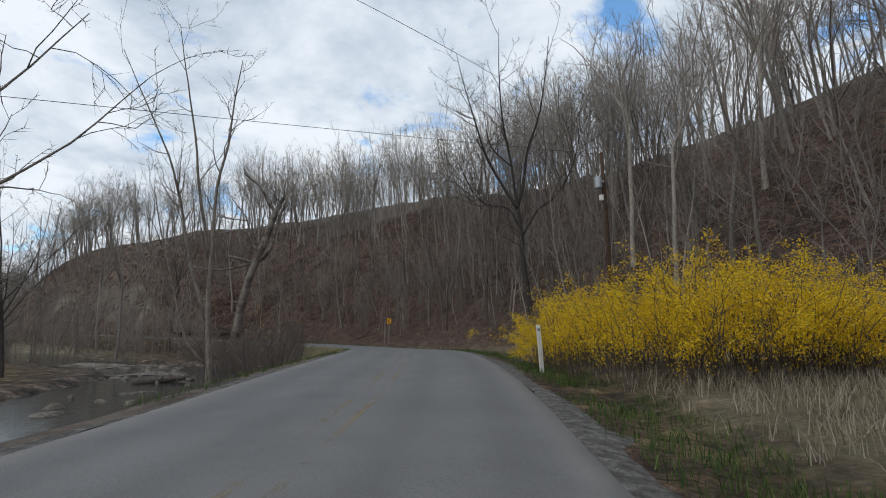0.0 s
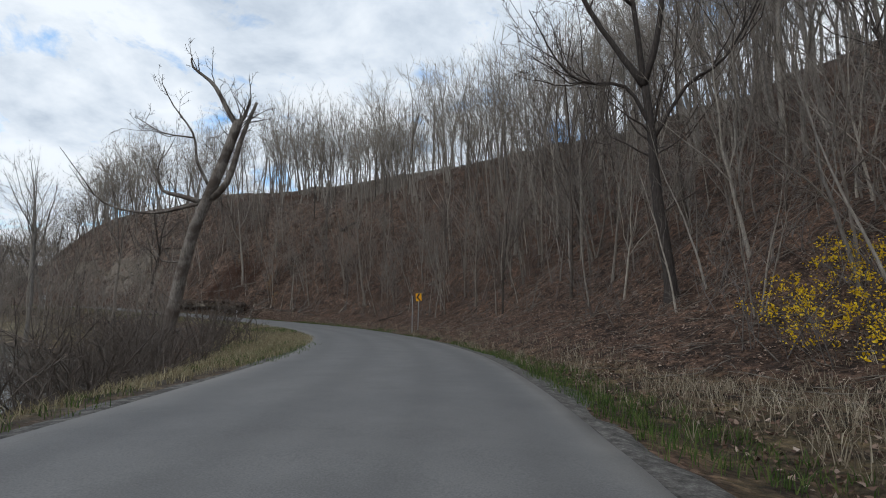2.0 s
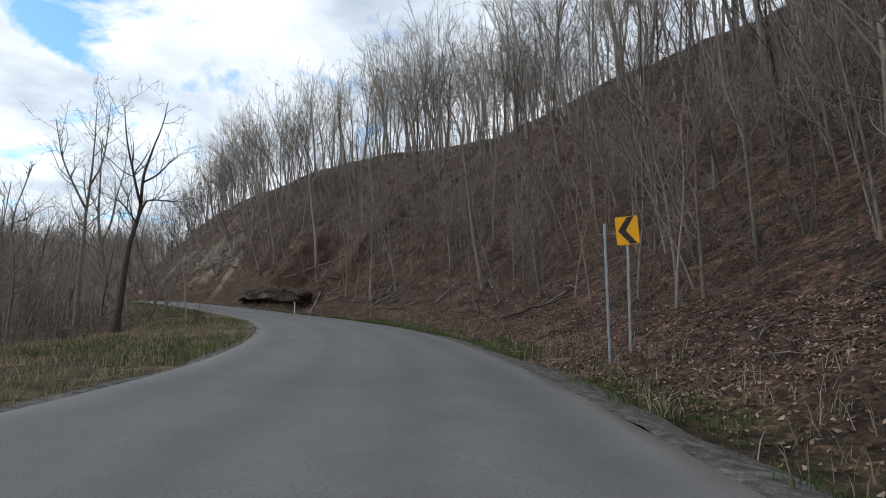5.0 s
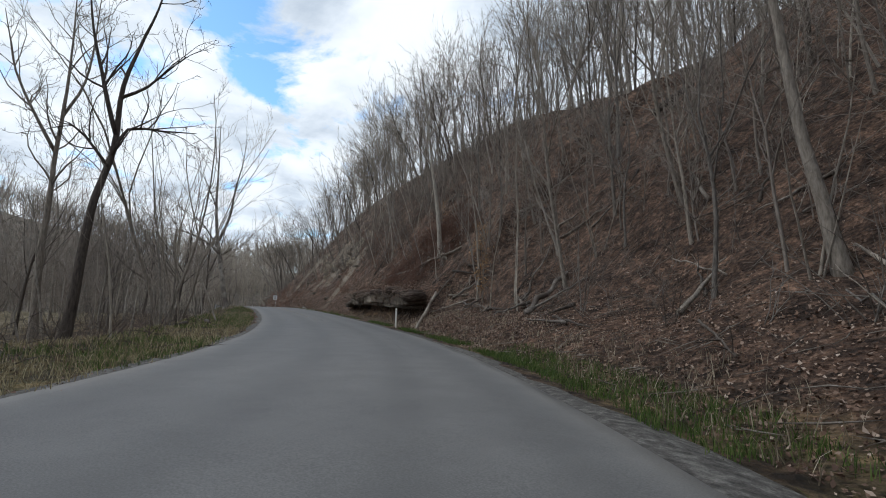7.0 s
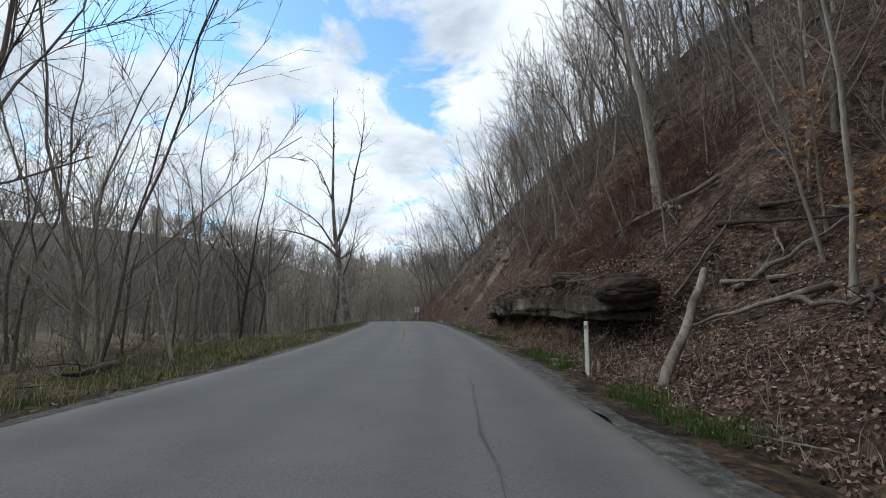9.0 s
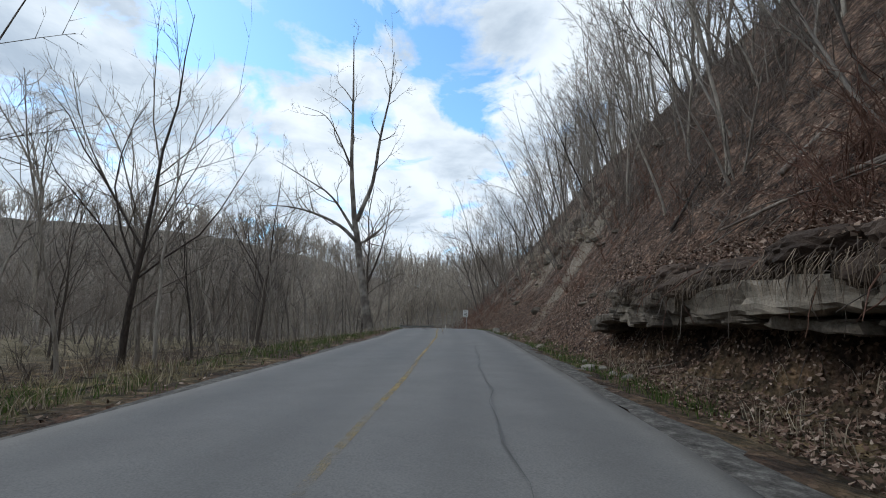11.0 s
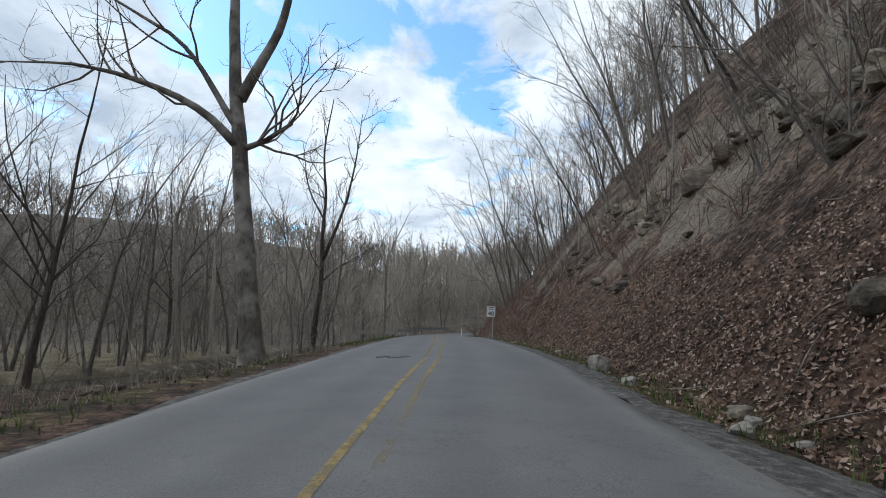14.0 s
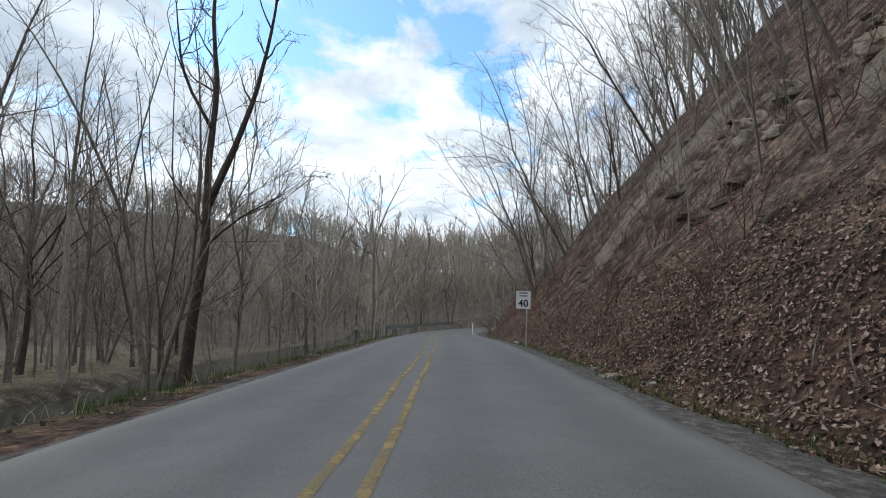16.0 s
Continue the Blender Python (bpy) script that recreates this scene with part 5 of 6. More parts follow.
def far_woods(name, spots, seed, hmin, hmax, label, mat, out=0.0, tip=0.02, **kw):
    """Distant trees in one mesh: trunk, leaders, branches and fine twigs each."""
    rng = np.random.default_rng(seed)
    kinds = []
    for k in range(16):
        tb, h = Tubes(), (hmin + hmax) / 2
        fork_tree(rng, tb, tb, h, h * rng.uniform(0.006, 0.0095), rng.uniform(0.25, 0.5), tips=0, tip=tip, rings=4, **kw)
        kinds.append(tb.arrays())
    spots = np.asarray(spots)
    zs = surface(spots)
    ss, ds, _ = road_coords(spots)
    rows = []
    for (x, y), z, q in zip(spots, zs, ss):
        r = RIGHT[min(int(np.searchsorted(ARC, q)), len(ARC) - 1)] * -math.tan(radians(out * rng.uniform(0.2, 1.5)))
        rows.append((x, y, z, r[0] + rng.normal(0, 0.05), r[1] + rng.normal(0, 0.05), rng.uniform(0, 6.28), rng.uniform(hmin, hmax) / ((hmin + hmax) / 2), rng.integers(16)))
    tagged(new(name, spread_copies(name, kinds, rows, mat)), label, "woods", kind="stuff")


def ring_spots(rng, n, cx, cy, r0, r1, a0, a1, ok):
    a, r = np.radians(rng.uniform(a0, a1, n * 4)), np.sqrt(rng.uniform(r0**2, r1**2, n * 4))
    xy = np.stack([cx + r * np.cos(a), cy + r * np.sin(a)], 1)
    s, d, _ = road_coords(xy)
    return xy[ok(s, d)][:n]


frng = np.random.default_rng(21)
far_woods("woods", np.concatenate([scatter_sd(frng, 260, -20, 80, 26, 62), scatter_sd(frng, 190, 50, 130, 25, 50), scatter_sd(frng, 80, 60, 150, 50, 100), scatter_sd(frng, 110, 120, 225, 20, 38)]), 31, 13, 24, "bare woods along the hill crest", M_CREST, 4, 0.021, arms=4, low=0, sides=6, twigs=6, spread=(0.2, 0.5))
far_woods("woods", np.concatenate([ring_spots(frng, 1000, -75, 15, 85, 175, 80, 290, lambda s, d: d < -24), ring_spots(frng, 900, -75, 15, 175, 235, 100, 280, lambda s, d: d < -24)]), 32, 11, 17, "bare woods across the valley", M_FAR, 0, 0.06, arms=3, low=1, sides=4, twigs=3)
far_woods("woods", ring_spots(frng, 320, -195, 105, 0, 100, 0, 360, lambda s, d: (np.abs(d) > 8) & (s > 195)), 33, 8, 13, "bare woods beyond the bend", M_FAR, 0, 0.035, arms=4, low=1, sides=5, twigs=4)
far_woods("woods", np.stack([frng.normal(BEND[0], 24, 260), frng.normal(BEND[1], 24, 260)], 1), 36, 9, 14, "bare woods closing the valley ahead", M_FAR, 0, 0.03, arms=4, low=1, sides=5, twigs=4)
flat = np.concatenate([scatter_sd(frng, 220, 112, 232, -62, -20), scatter_sd(frng, 70, 62, 112, -70, -30)])
far_woods("woods", flat[creek_distance(flat) > 3.5], 37, 7, 13, "bare woods on the creek flat", M_BARK, 0, 0.014, arms=5, low=2, sides=5, twigs=6, spread=(0.4, 0.8))
far_woods("thicket", np.concatenate([scatter_sd(frng, 200, 62, 110, -60, -12), scatter_sd(frng, 90, 104, 150, -50, -15), scatter_sd(frng, 60, 150, 245, -60, -22), scatter_sd(frng, 60, -20, 62, -60, -24)]), 34, 3, 8, "bare brush and young trees in the creek bottom", M_TWIG, 0, 0.011, arms=5, low=2, sides=5, twigs=5, spread=(0.4, 0.9))
far_woods("thicket", np.concatenate([scatter_sd(frng, 170, 5, 74, 12, 26), scatter_sd(frng, 90, 74, 125, 10, 20)]), 35, 3, 8, "bare young trees and brush on the hill", M_TWIG, 5, 0.011, arms=4, low=1, sides=5, twigs=5)


# ---- beech saplings that kept their withered leaves ----
def leafed_sapling(s, d, h, seed, leaves):
    p = at_road(s, d)
    x, y = p[0], p[1]
    rng = np.random.default_rng(seed)
    tr, cr = tree_meshes(seed, h, 0.05, first=0.25, limbs=10, limb_len=0.4, kids=(4, 0, 0), top=2, lean=0.1, tip=0.005, barks=(M_BARK, M_TWIG))
    root = make_tree("beech_sapling", (tr, cr), "young beech still holding withered tan leaves on the slope", pose(x, y, ground_z(x, y) - 0.1, 0, 0, rng.uniform(0, 360)))
    root["category"] = "sapling"
    pts = np.empty(len(cr.vertices) * 3, np.float32)
    cr.vertices.foreach_get("co", pts)
    pts = pts.reshape(-1, 3)
    q = pts[rng.integers(len(pts), size=leaves)] + rng.normal(0, 0.1, (leaves, 3))
    part("leaves", leaf_scatter(rng, q, 0.055, M_TAN_LEAF, "leaves", rng.normal(0, 1.0, (leaves, 2))), root, "withered tan leaves")


leafed_sapling(101.0, 9.4, 3.4, 901, 420)
leafed_sapling(98.4, 8.2, 2.4, 902, 260)
leafed_sapling(111.6, 10.4, 3.0, 903, 240)


# ---- brush, leaves and grass ----
def brush(name, spots, seed, length, label, mat, per=5, tip=0.006, droop=0.25, spread=0.7):
    """Arching bare stems in clumps."""
    rng = np.random.default_rng(seed)
    kinds = []
    for m in range(16):
        tb = Tubes()
        for k in range(per):
            a = rng.uniform(0, 2 * math.pi)
            d = np.array([math.cos(a) * spread * rng.uniform(0.2, 1), math.sin(a) * spread * rng.uniform(0.2, 1), 1])
            ln = length * rng.uniform(0.4, 1.2)
            line = branch_line(rng, (rng.normal(0, 0.12), rng.normal(0, 0.12), -0.05), d / np.linalg.norm(d), ln, 3, 0.22, 0.02, droop)
            tb.tube(line, np.linspace(ln * 0.006 + 0.004, tip * 0.7, 4), 3, cap=False)
            for j in range(4):
                q, w = along_line(line, rng.uniform(0.25, 0.95))
                tb.spike(q, q + side_way(rng, w, rng.uniform(0.4, 0.9)) * ln * rng.uniform(0.25, 0.6), tip)
        kinds.append(tb.arrays())
    spots = np.asarray(spots)
    zs = surface(spots)
    rows = [(x, y, z, rng.normal(0, 0.15), rng.normal(0, 0.15), rng.uniform(0, 6.28), rng.uniform(0.6, 1.3), rng.integers(16)) for (x, y), z in zip(spots, zs)]
    return tagged(new(name, spread_copies(name, kinds, rows, mat)), label, "brush", kind="stuff")


brng = np.random.default_rng(41)
brush("brush", scatter_sd(brng, 520, 60, 195, 7.0, 20), 42, 1.5, "tangled pale bare brush on the leaf-strewn slope", M_DEAD, 3, 0.008, 0.25)
brush("brush", scatter_sd(brng, 560, 62, 200, 7.5, 24), 46, 1.8, "dark bare brush on the leaf-strewn slope", M_TWIG_DARK, 4, 0.007, 0.3)
brush("brush", scatter_sd(brng, 420, 116, 146, 8.0, 22), 49, 1.9, "dense dark brush on the steep cut slope", M_TWIG_DARK, 4, 0.009, 0.25)
brush("brush", scatter_sd(brng, 480, 20, 70, 8.5, 30), 43, 2.2, "tangled bare brush at the foot of the hill", M_TWIG, 3, 0.009, 0.2)
brush("brush", scatter_sd(brng, 260, 106.0, 114, 6.6, 12), 47, 1.5, "rust-brown tangle hanging over the ledge", M_TWIG_RED, 6, 0.007, 0.6, 1.0)
brush("brush", np.concatenate([scatter_sd(brng, 130, 150, 215, 4.4, 9), scatter_sd(brng, 60, 120, 150, 6, 11)]), 48, 1.5, "rust-brown brush at the foot of the cut slope", M_TWIG_RED, 5, 0.009, 0.4, 0.9)
bank = np.concatenate([scatter_sd(brng, 170, 32, 48, -13, -6.4), scatter_sd(brng, 26, 20, 32, -8, -5.4), scatter_sd(brng, 100, 46, 62, -16, -10)])
brush("brush", bank[creek_distance(bank) > 3.2], 44, 2.3, "dense brown bare bushes on the creek bank", M_TWIG_DARK, 4, 0.011, 0.15)
low = np.concatenate([scatter_sd(brng, 260, 80, 145, -22, -5.4), scatter_sd(brng, 160, 145, 215, -30, -8)])
brush("brush", low[creek_distance(low) > 4.5], 45, 1.5, "bare weeds and brush beside the road", M_TWIG_DARK, 3, 0.009, 0.1)

lrng = np.random.default_rng(51)
sl = np.concatenate([scatter_sd(lrng, 84000, 58, 178, 4.2, 9.0), scatter_sd(lrng, 30000, 88, 128, 3.8, 7.0), scatter_sd(lrng, 40000, 128, 168, 3.7, 7.0), scatter_sd(lrng, 26000, 58, 178, 9.0, 17), scatter_sd(lrng, 40000, 18, 60, 4.2, 14), scatter_sd(lrng, 9000, 70, 170, -9, -3.4)])
ls, ld, _ = road_coords(sl)
thin = (ls > 127) & (ld > 5.4) & (fbm(sl[:, 0], sl[:, 1], 3.5, 77, 2) > -0.2) & (lrng.random(len(sl)) < 0.82) & (ld > 6.2 + 1.5 * fbm(sl[:, 0], sl[:, 1], 6.0, 78, 2))
sl = sl[~thin]
lz, lg = ground_slope(sl)
tagged(new("fallen_leaves", leaf_scatter(lrng, np.column_stack([sl, lz]), 0.034, M_LITTER, "fallen_leaves", lg)), "brown fallen leaves lying over the slope", "leaves", kind="stuff")


def stick_litter(n, s0, s1, d0, d1, label, mat, length):
    """Thin dead sticks lying every way on the ground."""
    xy = scatter_sd(lrng, n, s0, s1, d0, d1)
    a, ln = lrng.uniform(0, 2 * math.pi, n), length * lrng.uniform(0.25, 1.3, n)
    end = xy + np.stack([np.cos(a), np.sin(a)], 1) * ln[:, None]
    p = np.column_stack([xy, surface(xy) + 0.03])
    q = np.column_stack([end, surface(end) + lrng.uniform(0.02, 0.22, n)])
    tb = Tubes()
    for u, v, r in zip(p, q, ln):
        m = (u + v) / 2 + lrng.normal(0, 0.04, 3)
        tb.spike(m, u, 0.005 + 0.008 * r)
        tb.spike(m, v, 0.005 + 0.008 * r)
    tb.q.append(np.empty((0, 4), int))
    tagged(new("fallen_twigs", tb.mesh("fallen_twigs", mat)), label, "twigs", kind="stuff")


stick_litter(2600, 56, 178, 4.6, 14, "pale dead sticks scattered over the leaves", M_DEAD, 1.1)
stick_litter(1500, 18, 60, 6, 18, "grey dead sticks on the wooded slope", M_BARK, 1.3)
stick_litter(900, 80, 215, -14, -4.6, "dark dead sticks in the creekside grass", M_BARK_DARK, 1.2)


def grass(name, spots, seed, h, w, mat, label, per, bend=0.3):
    z = surface(spots)
    tagged(new(name, blades(np.random.default_rng(seed), np.column_stack([spots, z]), h, w, mat, name, bend, per)), label, "grass", kind="stuff")


grng = np.random.default_rng(61)


def patchy(xy, scale, level, seed):
    return xy[fbm(xy[:, 0], xy[:, 1], scale, seed) > level]


green = np.concatenate([scatter_sd(grng, 1500, 3, 32, 3.1, 4.7), scatter_sd(grng, 1700, 32, 62, 3.5, 4.9), scatter_sd(grng, 3000, 62, 90, 3.5, 5.2), scatter_sd(grng, 1900, 84, 108, 3.35, 4.4), scatter_sd(grng, 400, 108, 125, 3.4, 4.4), scatter_sd(grng, 900, 125, 190, 3.5, 4.4), scatter_sd(grng, 1500, 30, 110, -7.5, -3.7), scatter_sd(grng, 2200, 110, 190, -5.6, -3.4), scatter_sd(grng, 900, 8, 48, -5.0, -3.2), scatter_sd(grng, 3600, 62, 112, -8.5, -3.8)])
grass("grass", patchy(green, 3.0, -0.12, 71), 62, 0.17, 0.007, M_GRASS, "green spring grass along the road edge", 5, 0.4)
straw = np.concatenate([scatter_sd(grng, 3800, 2, 30, 4.6, 15), scatter_sd(grng, 3600, 105, 200, -22, -3.9), scatter_sd(grng, 1100, 26, 120, 4.0, 6.5)])
grass("dry_grass", straw[creek_distance(straw) > 3.2], 63, 0.34, 0.007, M_STRAW, "dry straw-coloured grass beside the road", 5, 0.45)
mown = np.concatenate([scatter_sd(grng, 6500, 30, 116, -9.5, -3.8), scatter_sd(grng, 2600, 24, 58, -6.2, -3.7)])
grass("dry_grass", mown[creek_distance(mown) > 3.2], 65, 0.2, 0.008, M_STRAW_PALE, "pale dry grass on the level verge", 4, 0.5)
tall = scatter_sd(grng, 700, 3, 10.5, 5.2, 13)
grass("tall_grass", tall, 64, 0.36, 0.007, M_STRAW, "tall dead weeds in front of the yellow bush", 5, 0.35)


# ---- yellow flowering bushes ----
def flowering_bush(name, label, line, heights, depth, stems, flowers, seed, petal=0.042):
    rng = np.random.default_rng(seed)
    tb, v, f = Tubes(), [], []
    line = np.array(line, float)
    root = thing(name, label, "bush", line[0][0], line[0][1], ground_z(*line[0]))
    o = np.array([line[0][0], line[0][1], ground_z(*line[0])])
    across = np.array([-(line[-1] - line[0])[1], (line[-1] - line[0])[0]])
    across /= np.linalg.norm(across)
    for k in range(stems):
        u = rng.uniform(0, 1)
        c = np.array([np.interp(u, np.linspace(0, 1, len(line)), line[:, i]) for i in (0, 1)])
        h = float(np.interp(u, np.linspace(0, 1, len(heights)), heights)) * rng.uniform(0.5, 1.0) * (1 + 0.13 * math.sin(19 * u) * math.sin(7 * u + 1))
        side = rng.uniform(-1, 1)
        c = c + across * side * depth * 0.55 + rng.normal(0, 0.25, 2)
        a = rng.uniform(0, 2 * math.pi)
        out = across * side * 0.8 + np.array([math.cos(a), math.sin(a)]) * 0.55
        d = np.array([out[0] * 0.5, out[1] * 0.5, 1.0])
        pts = branch_line(rng, (c[0], c[1], ground_z(*c) - 0.05), d / np.linalg.norm(d), h * 1.15, 6, 0.13, 0.0, 0.34)
        tb.tube(pts - o, np.linspace(0.012, 0.004, 7), 3, cap=False)
        for j in range(flowers):
            if j % 9 == 0:
                t = rng.uniform(0.03, 1.0) ** 0.45
                node = along_line(pts, min(t, 0.999))[0] - o + rng.normal(0, 0.06, 3)
                # Dark hollows low in the bush, full blossom on its crown.
                hollow = noise.noise(Vector(node) * 2.1) + 0.6 * noise.noise(Vector(node) * 5.3) < 0.32 - 0.7 * t
            if hollow and j % 9 > 1:
                continue
            q = node + rng.normal(0, 0.055, 3)
            n1 = rng.normal(size=3)
            n1 /= np.linalg.norm(n1)
            n2 = np.cross(n1, rng.normal(size=3))
            n2 /= np.linalg.norm(n2)
            r = petal * rng.uniform(0.7, 1.5)
            b = len(v)
            v += [tuple(q - n1 * r), tuple(q + n2 * r * 0.7), tuple(q + n1 * r), tuple(q - n2 * r * 0.7)]
            f.append((b, b + 1, b + 2, b + 3))
    part("branchwork", tb.mesh("branchwork", M_TWIG_DARK), root, "dark arching bare wood")
    part("blossom", tagmesh("blossom", v, f, M_YELLOW, False), root, "bright yellow blossom")


flowering_bush("flowering_bush", "large rounded bush covered in bright yellow blossom", [(9.4, 1.0), (10.4, -2.8), (11.9, -6.4), (14.4, -5.8), (17.8, -3.6)], [1.2, 1.85, 2.35, 2.5, 2.55, 2.5, 2.8, 2.7, 2.4, 1.8], 3.0, 1000, 190, 81, 0.0175)
flowering_bush("flowering_bush", "low straggling bush with thin yellow blossom", [(11.6, 11.6), (10.6, 15.6), (12.4, 17.6), (14.6, 19.0)], [1.3, 1.3, 1.6, 1.5], 2.2, 230, 26, 82, 0.03)


# ---- rock ledge and loose stones ----
def rock_ledge():
    rng = np.random.default_rng(91)
    p0 = at_road(118, 5.4)
    root = thing("rock_ledge", "tan-grey sandstone ledge of stacked blocks over a dark hollow", "rock ledge", p0[0], p0[1], p0[2])
    inv = root.matrix_world.inverted()

    def block(s, d, h, w, dep, hh, tilt=3.0, mat=M_ROCK):
        q = at_road(s, d, h)
        t = TAN[min(int(np.searchsorted(ARC, s)), len(ARC) - 1)]
        me = block_mesh("stone", int(rng.integers(1e6)), w, dep, hh, mat, 0.06)
        part("stone", me, root, "", inv @ pose(q[0], q[1], q[2], rng.normal(0, tilt), rng.normal(0, tilt), math.degrees(math.atan2(t[1], t[0])) + rng.normal(0, 5)))

    # Broken courses at the far end, then long slabs over the hollow.
    for layer in range(4):
        s = 115.1 + 0.22 * (layer % 2)
        while s < 118.7 - 0.2 * layer:
            w, hh = rng.uniform(0.4, 0.95), rng.uniform(0.19, 0.27)
            dep = rng.uniform(1.1, 1.5)
            block(s + w / 2, 4.72 + 0.04 * layer + rng.normal(0, 0.09) + dep / 2, 1.0 + 0.22 * layer + rng.normal(0, 0.02), w * rng.uniform(0.9, 1.0), dep, hh, 3.0, M_OUTCROP if rng.random() < 0.6 else M_ROCK)
            s += w
    block(119.0, 5.1, 0.85, 0.9, 1.1, 0.4, 9, M_OUTCROP)
    s = 102.2
    while s < 115.0:
        w = rng.uniform(1.5, 2.7)
        block(s + w / 2, 5.55 + rng.normal(0, 0.07), 1.38 + rng.normal(0, 0.03), w * 0.98, 1.5, rng.uniform(0.42, 0.52), 2.0, M_ROCK if 106 < s < 114 else M_OUTCROP)
        block(s + w / 2 + 0.3, 5.75 + rng.normal(0, 0.1), 1.04, w * 0.9, 1.4, rng.uniform(0.16, 0.24), 2.0, M_OUTCROP)
        s += w


def root_bank():
    """The cap of the ledge: dark earth held by roots, leaves on top, dry grass hanging over the lip."""
    rng = np.random.default_rng(92)
    p0 = at_road(109, 5.6)
    root = thing("undercut_bank", "dark earth bank with hanging roots on the rock ledge", "bank", p0[0], p0[1], p0[2])
    inv = root.matrix_world.inverted()
    s = 101.8
    while s < 119.0:
        w = rng.uniform(0.8, 1.4)
        q = at_road(s + w / 2, 5.55 + rng.normal(0, 0.12), 1.75 + rng.normal(0, 0.07))
        t = TAN[min(int(np.searchsorted(ARC, s)), len(ARC) - 1)]
        part("earth_clod", stone_mesh("earth_clod", int(rng.integers(1e6)), w * 1.25, rng.uniform(1.5, 1.8), rng.uniform(0.45, 0.65), M_EARTH, 0.2, 3, 2.6), root, "", inv @ pose(q[0], q[1], q[2], rng.normal(0, 6), rng.normal(0, 6), math.degrees(math.atan2(t[1], t[0])) + rng.normal(0, 10)))
        s += w * 0.85
    for k in range(90):
        s = rng.uniform(102.5, 117.5)
        q = np.array(inv @ Vector(at_road(s, 4.85 + rng.normal(0, 0.1), rng.uniform(1.5, 2.0))))
        o = RIGHT[min(int(np.searchsorted(ARC, s)), len(ARC) - 1)]
        tb = Tubes()
        ln = rng.uniform(0.4, 1.1)
        line = branch_line(rng, q, np.array([-o[0] * 0.4 + rng.normal(0, 0.4), -o[1] * 0.4 + rng.normal(0, 0.4), rng.uniform(-0.9, 0.1)]), ln, 5, 0.22, -0.3)
        tb.tube(line, np.linspace(rng.uniform(0.007, 0.02), 0.004, 6), 4, cap=False)
        part("root", tb.mesh("root", (M_BARK_DARK, M_TWIG_DARK, M_TWIG_RED)[k % 3]), root)
    n = 3600
    xy = scatter_sd(rng, n, 101.8, 119.0, 4.75, 6.6)
    _, d, z = road_coords(xy)
    top = np.column_stack([xy, z + 1.95 + 0.42 * (d - 4.75) + rng.normal(0, 0.05, n)])
    tagged(new("fallen_leaves", leaf_scatter(rng, top, 0.036, M_LITTER, "fallen_leaves", -np.stack([np.interp(d, [4, 7], [0.1, 0.4])] * 2, 1))), "brown leaves lying on top of the rock ledge", "leaves", kind="stuff")
    v, f = [], []
    for s in rng.uniform(101.8, 119.2, 1100):
        a = at_road(s, 4.72 + rng.normal(0, 0.1), rng.uniform(1.6, 1.95))
        o = RIGHT[min(int(np.searchsorted(ARC, s)), len(ARC) - 1)]
        t = TAN[min(int(np.searchsorted(ARC, s)), len(ARC) - 1)]
        ln, w = rng.uniform(0.2, 0.55), 0.008
        side = np.array([t[0], t[1], 0]) * w
        mid = a + np.array([-o[0] * 0.1, -o[1] * 0.1, -0.3 * ln]) + rng.normal(0, 0.03, 3)
        tip = mid + np.array([t[0] * rng.normal(0, 0.06), t[1] * rng.normal(0, 0.06), -0.7 * ln])
        b = len(v)
        v += [a - side, a + side, mid + side, mid - side, tip]
        f += [(b, b + 1, b + 2, b + 3), (b + 3, b + 2, b + 4)]
    tagged(new("hanging_grass", tagmesh("hanging_grass", v, f, M_STRAW_DULL, False)), "dry grass hanging over the lip of the ledge", "grass", kind="stuff")


rock_ledge()
root_bank()


def stone(name, label, x, y, sx, sy, sz, mat, seed, sink=0.25, rz=0.0, group=""):
    ob = tagged(new(name, stone_mesh(name, seed, sx, sy, sz, mat, 0.26, 2, 4.0)), label, "rock", group)
    ob.matrix_world = pose(x, y, ground_z(x, y) + sz * (0.5 - sink), 4, -6, rz)
    return ob


stone("boulder", "pale grey boulder lying at the road edge", -79.9, 77.35, 0.42, 0.4, 0.42, M_ROCK_PALE, 201, 0.12, 20)
stone("rock", "small pale rock at the road edge", -77.6, 76.5, 0.26, 0.22, 0.18, M_ROCK_PALE, 202, 0.15, 50)
stone("rock", "flat pale rock on the shoulder", *at_road(124.0, 3.75)[:2], 0.36, 0.3, 0.16, M_ROCK, 203, 0.1, 10)
stone("rock", "small grey rock on the shoulder", *at_road(123.2, 3.7)[:2], 0.3, 0.28, 0.16, M_ROCK, 204, 0.1, 80)
stone("rock", "flat slab of pale rock on the shoulder", -57.7, 70.2, 0.34, 0.28, 0.17, M_ROCK_PALE, 205, 0.1, 30)
stone("boulder", "dark boulder lodged in the cut slope", -74.0, 77.4, 0.62, 0.5, 0.42, M_OUTCROP, 206, 0.3, 15)
srng = np.random.default_rng(210)
for k in range(44):
    x, y = scatter_sd(srng, 1, 122, 172, 5.4, 14)[0]
    sz = srng.uniform(0.2, 0.55)
    stone("rock", "grey-brown shale outcrop in the bare cut slope", x, y, sz * srng.uniform(1.5, 2.8), sz * 1.4, sz * srng.uniform(0.5, 0.8), M_OUTCROP, 220 + k, 0.7, srng.uniform(0, 180), "outcrops in the slope")
